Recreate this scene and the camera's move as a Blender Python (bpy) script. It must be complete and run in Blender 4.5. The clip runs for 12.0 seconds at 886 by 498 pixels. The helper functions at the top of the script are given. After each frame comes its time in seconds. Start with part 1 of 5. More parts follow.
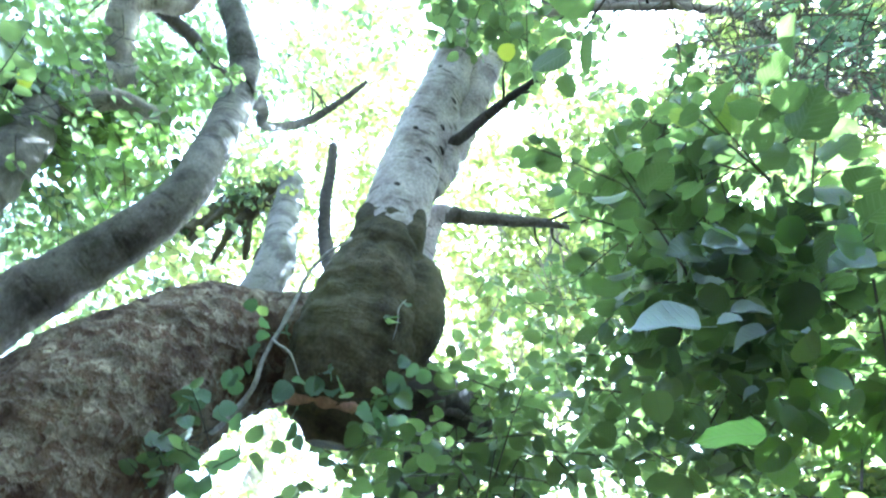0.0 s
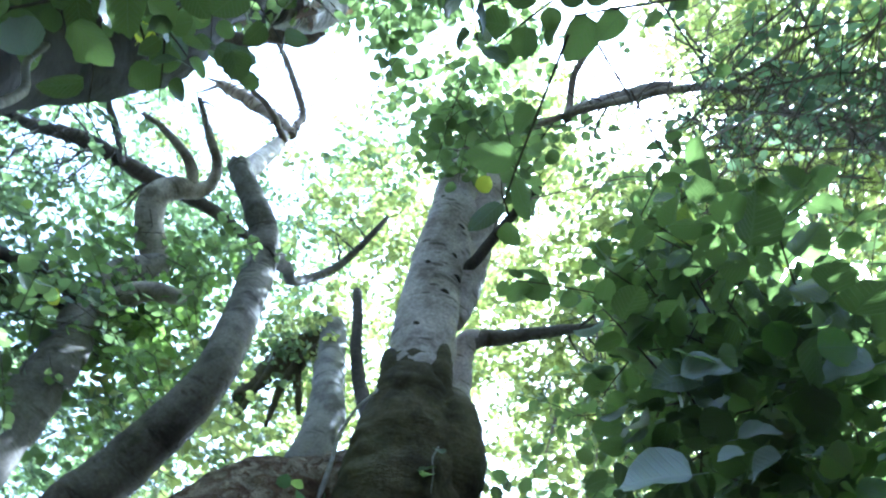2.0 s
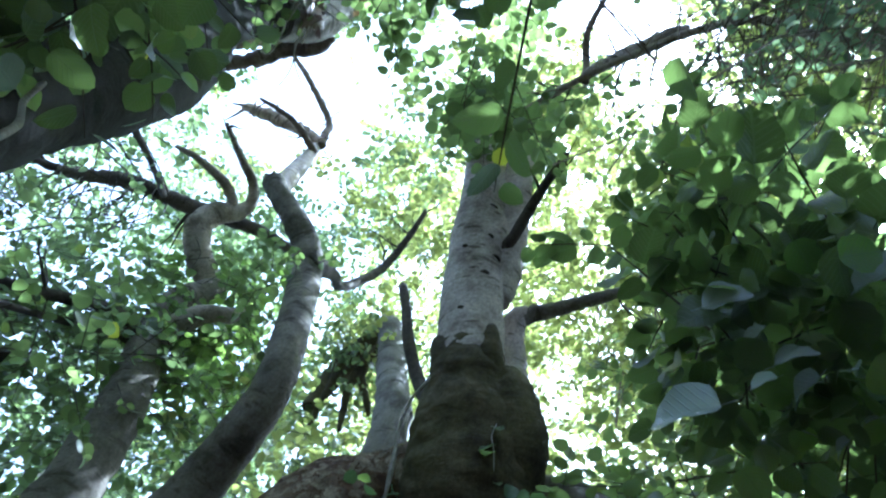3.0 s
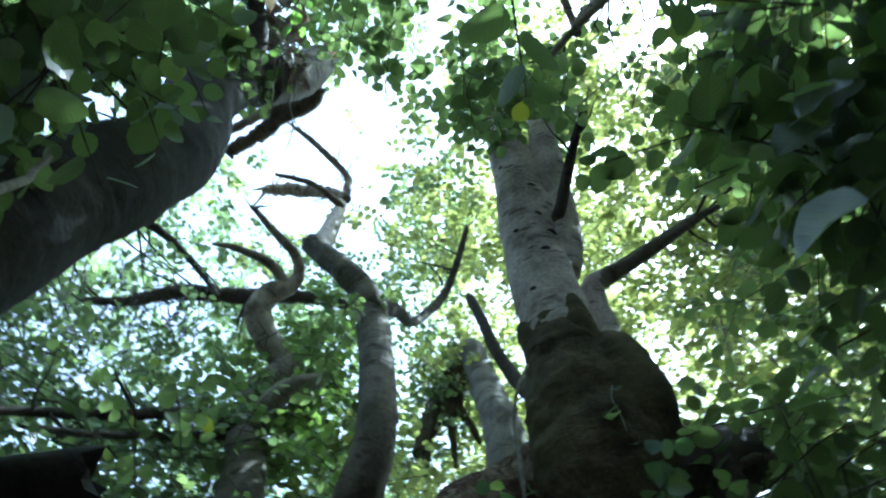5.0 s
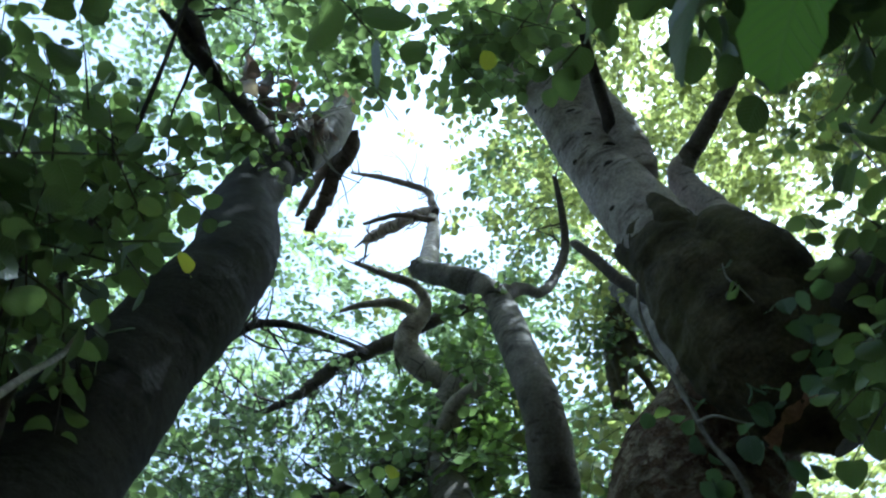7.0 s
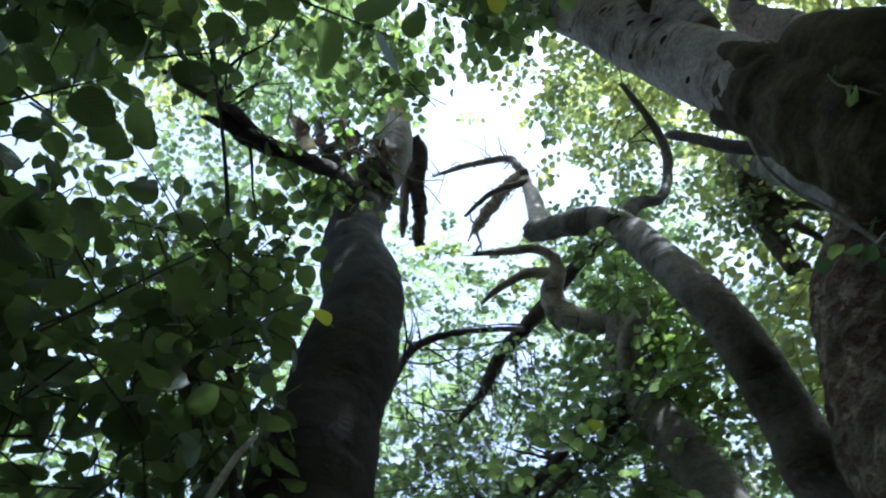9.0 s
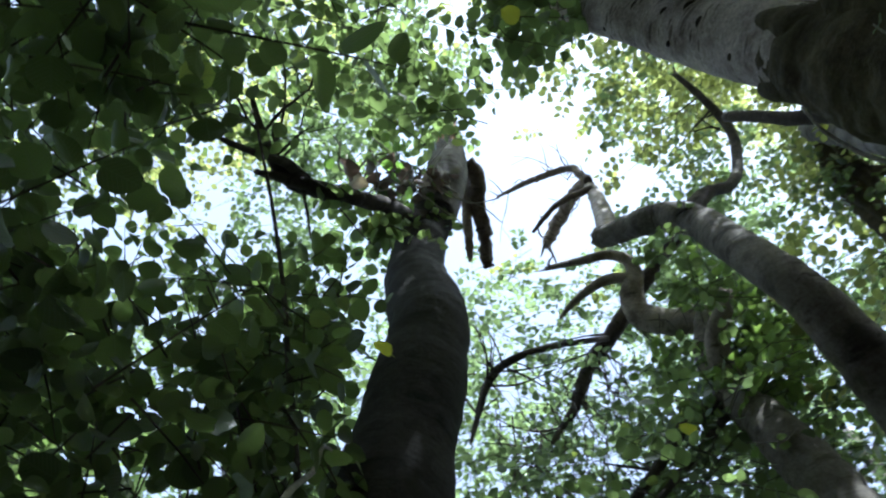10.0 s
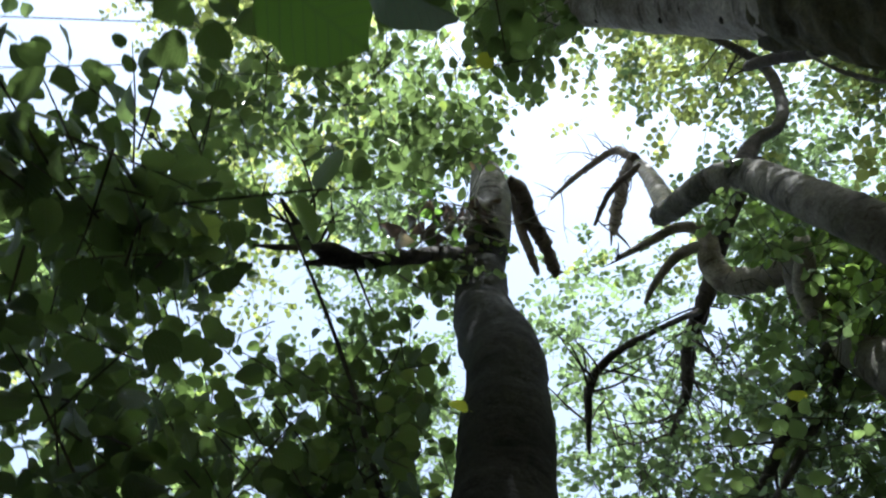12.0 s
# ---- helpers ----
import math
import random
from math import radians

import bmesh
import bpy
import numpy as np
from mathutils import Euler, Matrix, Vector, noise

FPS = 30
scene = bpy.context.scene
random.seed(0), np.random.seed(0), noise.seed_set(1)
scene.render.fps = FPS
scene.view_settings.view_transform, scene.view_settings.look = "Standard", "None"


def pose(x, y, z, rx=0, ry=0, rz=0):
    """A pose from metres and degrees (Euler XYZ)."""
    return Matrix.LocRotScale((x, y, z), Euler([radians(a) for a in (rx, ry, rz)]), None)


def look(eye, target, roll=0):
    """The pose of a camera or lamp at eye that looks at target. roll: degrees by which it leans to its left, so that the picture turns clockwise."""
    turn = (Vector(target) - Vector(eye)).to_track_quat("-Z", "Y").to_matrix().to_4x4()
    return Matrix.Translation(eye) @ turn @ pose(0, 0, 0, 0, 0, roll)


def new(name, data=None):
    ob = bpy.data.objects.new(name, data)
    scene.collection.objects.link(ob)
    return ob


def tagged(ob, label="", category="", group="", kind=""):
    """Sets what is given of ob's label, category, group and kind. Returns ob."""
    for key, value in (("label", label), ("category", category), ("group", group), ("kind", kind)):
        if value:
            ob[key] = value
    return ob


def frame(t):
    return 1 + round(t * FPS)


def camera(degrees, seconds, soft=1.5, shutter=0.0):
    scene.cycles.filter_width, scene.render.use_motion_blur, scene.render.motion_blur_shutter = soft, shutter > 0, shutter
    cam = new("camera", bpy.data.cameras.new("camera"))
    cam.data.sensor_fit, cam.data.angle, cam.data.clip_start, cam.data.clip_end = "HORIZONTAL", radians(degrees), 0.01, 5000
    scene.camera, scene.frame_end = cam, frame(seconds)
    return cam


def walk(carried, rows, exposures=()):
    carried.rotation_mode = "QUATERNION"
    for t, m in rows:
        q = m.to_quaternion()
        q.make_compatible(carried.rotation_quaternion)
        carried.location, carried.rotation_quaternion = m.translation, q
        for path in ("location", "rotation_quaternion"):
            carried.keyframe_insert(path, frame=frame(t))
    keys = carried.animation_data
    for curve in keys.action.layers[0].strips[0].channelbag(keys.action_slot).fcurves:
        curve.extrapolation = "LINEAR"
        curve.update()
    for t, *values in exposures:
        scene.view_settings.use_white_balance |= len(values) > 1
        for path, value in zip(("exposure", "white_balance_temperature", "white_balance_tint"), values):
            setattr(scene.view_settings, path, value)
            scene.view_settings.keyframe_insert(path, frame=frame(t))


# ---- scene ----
cam = camera(69.3, 12.0, soft=2.1, shutter=0.5)
PATH = [
    (0, (-0.023, 0.192, 1.484), (-0.117, 1.318, 3.134), 6.8),
    (0.5, (0.036, 0.164, 1.515), (-0.103, 1.217, 3.209), 6.3),
    (1, (0.071, 0.15, 1.54), (-0.083, 1.132, 3.276), 5.6),
    (1.5, (0.123, 0.143, 1.565), (-0.076, 1.056, 3.333), 6.3),
    (2, (0.14, 0.13, 1.562), (-0.111, 0.952, 3.368), 6.1),
    (2.5, (0.172, 0.152, 1.555), (-0.167, 0.949, 3.357), 6.5),
    (3, (0.204, 0.183, 1.551), (-0.209, 0.98, 3.338), 6.9),
    (3.2, (0.217, 0.192, 1.549), (-0.23, 1.003, 3.322), 7.5),
    (4.8, (0.1, 0.296, 1.569), (-0.369, 0.997, 3.383), -2.7),
    (5, (0.099, 0.321, 1.568), (-0.395, 0.96, 3.398), -3.0),
    (5.5, (0.129, 0.381, 1.562), (-0.458, 0.938, 3.391), -0.4),
    (6, (0.161, 0.427, 1.575), (-0.513, 0.878, 3.404), -0.3),
    (6.5, (0.204, 0.482, 1.579), (-0.523, 0.854, 3.404), -1.2),
    (8.3, (0.279, 0.626, 1.575), (-0.594, 0.716, 3.372), -7.1),
    (8.5, (0.283, 0.624, 1.575), (-0.598, 0.663, 3.37), -6.0),
    (9, (0.208, 0.568, 1.562), (-0.631, 0.526, 3.377), -7.1),
    (9.5, (0.174, 0.571, 1.547), (-0.589, 0.461, 3.393), -6.0),
    (10, (0.168, 0.66, 1.558), (-0.537, 0.388, 3.409), 1.9),
    (10.5, (0.171, 0.724, 1.572), (-0.512, 0.339, 3.412), 5.8),
    (11, (0.172, 0.773, 1.571), (-0.478, 0.291, 3.4), 8.4),
    (11.5, (0.199, 0.798, 1.578), (-0.422, 0.297, 3.412), 6.3),
    (12, (0.225, 0.829, 1.565), (-0.331, 0.355, 3.427), 3.7),
]
walk(cam, [(t, look(eye, target, roll)) for t, eye, target, roll in PATH],
     exposures=[(0.0, 4.84, 4500, 2), (1.2, 4.12, 4400, 3), (2.5, 3.28, 4500, 4), (5.0, 2.5, 4650, -5), (6.5, 2.16, 4700, -2), (9.0, 1.97, 4980, 6), (11.0, 1.78, 5300, 5), (12.0, 1.78, 5400, 5)])

# ---- world and sun ----
SUN_ELEVATION, SUN_AZIMUTH = radians(54), radians(38)   # azimuth clockwise from +y
world = bpy.data.worlds.new("sky")
scene.world = world
world.use_nodes = True
wn = world.node_tree
sky = wn.nodes.new("ShaderNodeTexSky")
sky.sky_type = "NISHITA"
sky.sun_disc = False
sky.sun_elevation, sky.sun_rotation = SUN_ELEVATION, SUN_AZIMUTH
sky.air_density, sky.dust_density, sky.ozone_density = 0.65, 9.5, 0.3
wn.nodes["Background"].inputs["Strength"].default_value = 0.15
haze = wn.nodes.new("ShaderNodeHueSaturation")
haze.inputs["Saturation"].default_value = 0.55
haze.inputs["Value"].default_value = 1.08
wn.links.new(sky.outputs[0], haze.inputs["Color"])
veil = wn.nodes.new("ShaderNodeMix")   # thin high cloud, even over the whole sky
veil.data_type = "RGBA"
veil.inputs["Factor"].default_value = 0.6
veil.inputs["B"].default_value = (2.15, 2.3, 2.85, 1)
wn.links.new(haze.outputs[0], veil.inputs["A"])
wn.links.new(veil.outputs["Result"], wn.nodes["Background"].inputs["Color"])
sun_data = bpy.data.lights.new("sun", "SUN")
sun_data.energy, sun_data.angle, sun_data.color = 4.0, radians(0.55), (1.0, 0.95, 0.86)
sun = new("sun", sun_data)
sun_from = Vector((math.sin(SUN_AZIMUTH) * math.cos(SUN_ELEVATION), math.cos(SUN_AZIMUTH) * math.cos(SUN_ELEVATION), math.sin(SUN_ELEVATION)))
sun.matrix_world = look(sun_from * 30, (0, 0, 0))


# ---- materials ----
def material(name):
    m = bpy.data.materials.new(name)
    m.use_nodes = True
    return m, m.node_tree.nodes, m.node_tree.links, m.node_tree.nodes["Principled BSDF"]


def ramp(nodes, stops):
    r = nodes.new("ShaderNodeValToRGB")
    e = r.color_ramp.elements
    e[0].position, e[0].color = stops[0][0], (*stops[0][1], 1)
    e[1].position, e[1].color = stops[-1][0], (*stops[-1][1], 1)
    for pos, col in stops[1:-1]:
        e.new(pos).color = (*col, 1)
    return r


def tex_noise(nodes, links, scale, detail=5, rough=0.6, stretch=None, grain=False):
    """Noise over the object's metres, or (grain) over a limb's own round and along."""
    n = nodes.new("ShaderNodeTexNoise")
    n.inputs["Scale"].default_value, n.inputs["Detail"].default_value, n.inputs["Roughness"].default_value = scale, detail, rough
    if grain:
        co = nodes.new("ShaderNodeAttribute")
        co.attribute_name = "grain"
        out = co.outputs["Vector"]
    else:
        out = nodes.new("ShaderNodeTexCoord").outputs["Object"]
    if stretch:
        mp = nodes.new("ShaderNodeMapping")
        mp.inputs["Scale"].default_value = stretch
        links.new(out, mp.inputs["Vector"])
        out = mp.outputs[0]
    links.new(out, n.inputs["Vector"])
    return n


def mix(nodes, links, fac, a, b, mode="MIX"):
    m = nodes.new("ShaderNodeMix")
    m.data_type, m.blend_type = "RGBA", mode
    for sock, v in ((m.inputs["Factor"], fac), (m.inputs["A"], a), (m.inputs["B"], b)):
        if hasattr(v, "links"):
            links.new(v, sock)
        else:
            sock.default_value = v if isinstance(v, float) else (*v, 1)
    return m.outputs["Result"]


def bark(name, base, dark, moss, moss_amount, rough_scale, depth, ring=0.75, flake=0.0):
    """Bark with blotches, cracks across the limb, lichen specks, algae and (flake) lifted plates."""
    m, nodes, links, p = material(name)
    big = tex_noise(nodes, links, 5.0, 6, 0.65)
    fine = tex_noise(nodes, links, 75.0, 6, 0.7)
    rings = tex_noise(nodes, links, 5.0, 5, 0.6, (1, 1, 4), grain=True)
    scars = tex_noise(nodes, links, 7.0, 2, 0.5, (1, 1, 3.2), grain=True)
    blot = ramp(nodes, [(0.36, dark), (0.53, base), (0.74, tuple(min(1, c * 1.35) for c in base))])
    links.new(big.outputs["Fac"], blot.inputs["Fac"])
    line = ramp(nodes, [(0.34, (0.35, 0.34, 0.33)), (0.40, (1, 1, 1)), (0.9, (1.0, 1.0, 1.0))])
    links.new(rings.outputs["Fac"], line.inputs["Fac"])
    col = mix(nodes, links, ring, blot.outputs[0], line.outputs[0], "MULTIPLY")
    scar = ramp(nodes, [(0.645, (1, 1, 1)), (0.71, (0.28, 0.25, 0.23))])
    links.new(scars.outputs["Fac"], scar.inputs["Fac"])
    col = mix(nodes, links, ring, col, scar.outputs[0], "MULTIPLY")
    speck = ramp(nodes, [(0.3, (0.4, 0.4, 0.4)), (0.55, (1, 1, 1)), (0.68, (1.35, 1.35, 1.3))])
    links.new(fine.outputs["Fac"], speck.inputs["Fac"])
    col = mix(nodes, links, 0.7, col, speck.outputs[0], "MULTIPLY")
    height = nodes.new("ShaderNodeMath")
    height.operation = "ADD"
    rough = tex_noise(nodes, links, rough_scale, 8, 0.7)
    links.new(rough.outputs["Fac"], height.inputs[0])
    links.new(rings.outputs["Fac"], height.inputs[1])
    top = height.outputs[0]
    if flake:
        vor = nodes.new("ShaderNodeTexVoronoi")
        vor.feature = "F1"
        vor.inputs["Scale"].default_value = 30
        warp = tex_noise(nodes, links, 13, 5, 0.7)
        wm = nodes.new("ShaderNodeVectorMath")
        wm.operation = "MULTIPLY_ADD"
        wm.inputs[1].default_value = (0.16, 0.16, 0.16)
        links.new(warp.outputs["Color"], wm.inputs[0])
        links.new(nodes.new("ShaderNodeTexCoord").outputs["Object"], wm.inputs[2])
        links.new(wm.outputs[0], vor.inputs["Vector"])
        plate = ramp(nodes, [(0.12, (0.4, 0.27, 0.22)), (0.36, (0.75, 0.58, 0.5)), (0.58, (0.9, 0.82, 0.76)), (0.72, (1.25, 1.22, 1.16)), (0.9, (1.7, 1.7, 1.65))])
        links.new(vor.outputs["Color"], plate.inputs["Fac"])
        col = mix(nodes, links, flake, col, plate.outputs[0], "MULTIPLY")
        more = nodes.new("ShaderNodeMath")
        more.operation = "ADD"
        links.new(top, more.inputs[0])
        links.new(vor.outputs["Distance"], more.inputs[1])
        top = more.outputs[0]
    algae = tex_noise(nodes, links, 2.6, 6, 0.65)
    am = ramp(nodes, [(0.62 - moss_amount * 0.3, (0, 0, 0)), (0.72, (1, 1, 1))])
    links.new(algae.outputs["Fac"], am.inputs["Fac"])
    soft = nodes.new("ShaderNodeMath")
    soft.operation = "MULTIPLY"
    soft.inputs[1].default_value = moss_amount
    links.new(am.outputs[0], soft.inputs[0])
    col = mix(nodes, links, soft.outputs[0], col, moss)
    links.new(col, p.inputs["Base Color"])
    p.inputs["Roughness"].default_value = 0.85
    p.inputs["Specular IOR Level"].default_value = 0.25
    b = nodes.new("ShaderNodeBump")
    b.inputs["Strength"].default_value, b.inputs["Distance"].default_value = 1.0, depth
    links.new(top, b.inputs["Height"])
    links.new(b.outputs[0], p.inputs["Normal"])
    return m


BARK = bark("smooth_pale_bark", (0.5, 0.43, 0.4), (0.25, 0.205, 0.185), (0.2, 0.19, 0.12), 0.3, 24, 0.009, 0.85)
BARK_GREY = bark("dull_grey_bark", (0.19, 0.165, 0.14), (0.075, 0.064, 0.052), (0.075, 0.08, 0.035), 0.5, 26, 0.008)
BARK_RINGED = bark("ringed_grey_bark", (0.19, 0.173, 0.158), (0.09, 0.08, 0.07), (0.16, 0.16, 0.1), 0.3, 26, 0.006)
# light put into the colour: paler than the hooked tree's trunk below
BARK_HOOK = bark("lightened_grey_bark", (0.36, 0.31, 0.26), (0.16, 0.13, 0.1), (0.14, 0.14, 0.08), 0.3, 26, 0.008)
# shade put into the colour: the near tree's grey bark made almost black
BARK_SHADED = bark("shade_dark_bark", (0.032, 0.028, 0.023), (0.017, 0.015, 0.012), (0.03, 0.033, 0.018), 0.35, 24, 0.008)
BARK_MOSSY = bark("mossy_bark", (0.098, 0.08, 0.044), (0.036, 0.028, 0.017), (0.078, 0.074, 0.022), 0.55, 18, 0.014, 0.35)
BARK_ROUGH = bark("flaking_brown_bark", (0.2, 0.16, 0.115), (0.08, 0.055, 0.038), (0.12, 0.115, 0.06), 0.45, 30, 0.016, 0.12, 1.0)
BARK_DARK = bark("dark_branch_bark", (0.085, 0.07, 0.06), (0.035, 0.03, 0.026), (0.06, 0.06, 0.04), 0.3, 40, 0.006)
BARK_PALE = bark("bare_pale_wood", (0.42, 0.34, 0.29), (0.2, 0.15, 0.12), (0.3, 0.25, 0.2), 0.2, 50, 0.004)
VINE_BARK = bark("pale_vine_bark", (0.42, 0.39, 0.33), (0.25, 0.22, 0.18), (0.3, 0.3, 0.2), 0.2, 60, 0.002, 0.2)
BARK_TWIG = bark("light_twig_bark", (0.2, 0.155, 0.13), (0.09, 0.07, 0.058), (0.12, 0.11, 0.08), 0.25, 40, 0.005)
WOOD_CUT = bark("torn_orange_wood", (0.5, 0.3, 0.19), (0.33, 0.17, 0.1), (0.4, 0.27, 0.16), 0.3, 60, 0.004, 0.3)


def leaf_material(name, dark, light, pale, through_colour, veins=False, gloss=(0.2, 0.46)):
    m, nodes, links, p = material(name)
    geo = nodes.new("ShaderNodeNewGeometry")
    info = nodes.new("ShaderNodeObjectInfo")
    both = nodes.new("ShaderNodeMath")
    both.operation = "ADD"
    links.new(geo.outputs["Random Per Island"], both.inputs[0])
    links.new(info.outputs["Random"], both.inputs[1])
    frac = nodes.new("ShaderNodeMath")
    frac.operation = "FRACT"
    links.new(both.outputs[0], frac.inputs[0])
    r = ramp(nodes, [(0.0, dark), (0.55, light), (0.9, light), (0.97, pale)])
    links.new(frac.outputs[0], r.inputs["Fac"])
    t = ramp(nodes, [(0.0, tuple(c * 0.6 for c in through_colour)), (0.6, through_colour), (0.99, tuple(min(1, c * 1.5) for c in through_colour)), (0.999, (0.42, 0.52, 0.08))])
    links.new(frac.outputs[0], t.inputs["Fac"])
    blotch = tex_noise(nodes, links, 60, 3)
    col = mix(nodes, links, 0.35, r.outputs[0], blotch.outputs["Color"], "OVERLAY")
    tcol = t.outputs[0]
    if veins:
        uv = nodes.new("ShaderNodeTexCoord")
        sep = nodes.new("ShaderNodeSeparateXYZ")
        links.new(uv.outputs["UV"], sep.inputs[0])
        ab = nodes.new("ShaderNodeMath")
        ab.operation = "ABSOLUTE"
        links.new(sep.outputs[0], ab.inputs[0])
        slant = nodes.new("ShaderNodeMath")
        slant.operation = "MULTIPLY_ADD"
        slant.inputs[1].default_value = -0.75
        links.new(ab.outputs[0], slant.inputs[0])
        links.new(sep.outputs[1], slant.inputs[2])
        wave = nodes.new("ShaderNodeMath")
        wave.operation = "MULTIPLY"
        wave.inputs[1].default_value = 2 * math.pi * 8
        links.new(slant.outputs[0], wave.inputs[0])
        cosn = nodes.new("ShaderNodeMath")
        cosn.operation = "COSINE"
        links.new(wave.outputs[0], cosn.inputs[0])
        vr = ramp(nodes, [(0.0, (0, 0, 0)), (0.82, (0.12, 0.12, 0.12)), (1.0, (1, 1, 1))])
        links.new(cosn.outputs[0], vr.inputs["Fac"])
        mid = ramp(nodes, [(0.0, (1, 1, 1)), (0.035, (0, 0, 0))])
        links.new(ab.outputs[0], mid.inputs["Fac"])
        mx = mix(nodes, links, 1.0, vr.outputs[0], mid.outputs[0], "LIGHTEN")
        scl = nodes.new("ShaderNodeMath")
        scl.operation = "MULTIPLY"
        scl.inputs[1].default_value = 0.45
        links.new(mx, scl.inputs[0])
        col = mix(nodes, links, scl.outputs[0], col, tuple(min(c * 2.2 + 0.04, c + 0.1) for c in light))
        tcol = mix(nodes, links, scl.outputs[0], tcol, tuple(c * 0.55 for c in through_colour))
        b = nodes.new("ShaderNodeBump")
        b.inputs["Strength"].default_value, b.inputs["Distance"].default_value = 0.6, 0.0015
        links.new(mx, b.inputs["Height"])
        links.new(b.outputs[0], p.inputs["Normal"])
    links.new(col, p.inputs["Base Color"])
    gl = nodes.new("ShaderNodeMapRange")
    gl.inputs["To Min"].default_value, gl.inputs["To Max"].default_value = gloss
    links.new(blotch.outputs["Fac"], gl.inputs["Value"])
    links.new(gl.outputs[0], p.inputs["Roughness"])
    p.inputs["Specular IOR Level"].default_value = 0.8
    tr = nodes.new("ShaderNodeBsdfTranslucent")
    links.new(tcol, tr.inputs["Color"])
    sh = nodes.new("ShaderNodeMixShader")
    sh.inputs[0].default_value = 0.45
    links.new(p.outputs[0], sh.inputs[1])
    links.new(tr.outputs[0], sh.inputs[2])
    links.new(sh.outputs[0], nodes["Material Output"].inputs["Surface"])
    return m


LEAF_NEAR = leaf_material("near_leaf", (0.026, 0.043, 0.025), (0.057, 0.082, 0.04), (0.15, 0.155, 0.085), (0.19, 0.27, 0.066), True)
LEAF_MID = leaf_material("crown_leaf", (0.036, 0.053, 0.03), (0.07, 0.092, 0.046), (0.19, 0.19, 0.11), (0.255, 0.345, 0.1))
# sunlight put into the colour: yellower and brighter than the crown leaf
LEAF_FAR = leaf_material("sun_tinted_leaf", (0.07, 0.085, 0.045), (0.12, 0.135, 0.065), (0.26, 0.24, 0.12), (0.52, 0.57, 0.15))
# shade put into the colour: a bluer, darker leaf for one side
LEAF_COOL = leaf_material("shade_tinted_leaf", (0.035, 0.056, 0.042), (0.068, 0.098, 0.066), (0.19, 0.21, 0.15), (0.26, 0.35, 0.125))
LEAF_BRIGHT = leaf_material("bright_leaf", (0.05, 0.083, 0.034), (0.09, 0.135, 0.05), (0.18, 0.2, 0.1), (0.32, 0.47, 0.085), True)
# backlight put into the colour: brighter green, since leaves above block the sky
LEAF_BACKLIT = leaf_material("backlit_leaf", (0.06, 0.11, 0.035), (0.08, 0.14, 0.04), (0.1, 0.16, 0.05), (0.3, 0.5, 0.08), True)
LEAF_PALE = leaf_material("climber_leaf", (0.09, 0.135, 0.085), (0.14, 0.2, 0.12), (0.24, 0.3, 0.2), (0.2, 0.32, 0.1), True)
# sky sheen painted as a pale bluish base colour, besides the low roughness
LEAF_SHEEN = leaf_material("sheen_leaf", (0.4, 0.44, 0.47), (0.47, 0.51, 0.54), (0.52, 0.55, 0.58), (0.14, 0.22, 0.09), True, (0.16, 0.26))
# sky glints partly painted as a lighter colour, besides the gloss
LEAF_SMALL = leaf_material("thicket_leaf", (0.08, 0.11, 0.095), (0.17, 0.21, 0.19), (0.4, 0.43, 0.42), (0.26, 0.36, 0.16), False, (0.12, 0.3))
LEAF_DRY = leaf_material("withered_leaf", (0.11, 0.075, 0.06), (0.2, 0.145, 0.12), (0.5, 0.43, 0.38), (0.12, 0.08, 0.06), True)
LEAF_YELLOW = leaf_material("turning_leaf", (0.4, 0.42, 0.05), (0.5, 0.5, 0.06), (0.55, 0.5, 0.06), (0.75, 0.8, 0.06), True)


# ---- building helpers ----
def part(name, mesh, mat, parent, label="", kind=""):
    ob = new(name, mesh)
    mesh.materials.append(mat)
    ob.parent = parent
    if parent is not None:
        ob.matrix_parent_inverse = parent.matrix_world.inverted()
    return tagged(ob, label, kind=kind)


def thing(name, at, label, category, group="", kind=""):
    ob = new(name)
    ob.empty_display_size = 0.2
    ob.matrix_world = pose(*at)
    ob.location = at
    bpy.context.view_layer.update()
    return tagged(ob, label, category, group, kind)


def smooth_path(points, step):
    """Catmull-Rom through (x, y, z, r)."""
    p = np.array(points, float)
    p = np.vstack([2 * p[0] - p[1], p, 2 * p[-1] - p[-2]])
    p[:, 3] = np.maximum(p[:, 3], 0.0015)
    out = []
    for i in range(1, len(p) - 2):
        a, b, c, d = p[i - 1:i + 3]
        n = max(2, int(np.linalg.norm(c[:3] - b[:3]) / step))
        for k in range(n):
            t = k / n
            out.append(0.5 * (2 * b + (c - a) * t + (2 * a - 5 * b + 4 * c - d) * t * t + (3 * b - a - 3 * c + d) * t ** 3))
    out.append(p[-2])
    out = np.array(out)
    out[:, 3] = np.clip(out[:, 3], 0.0015, None)
    return out


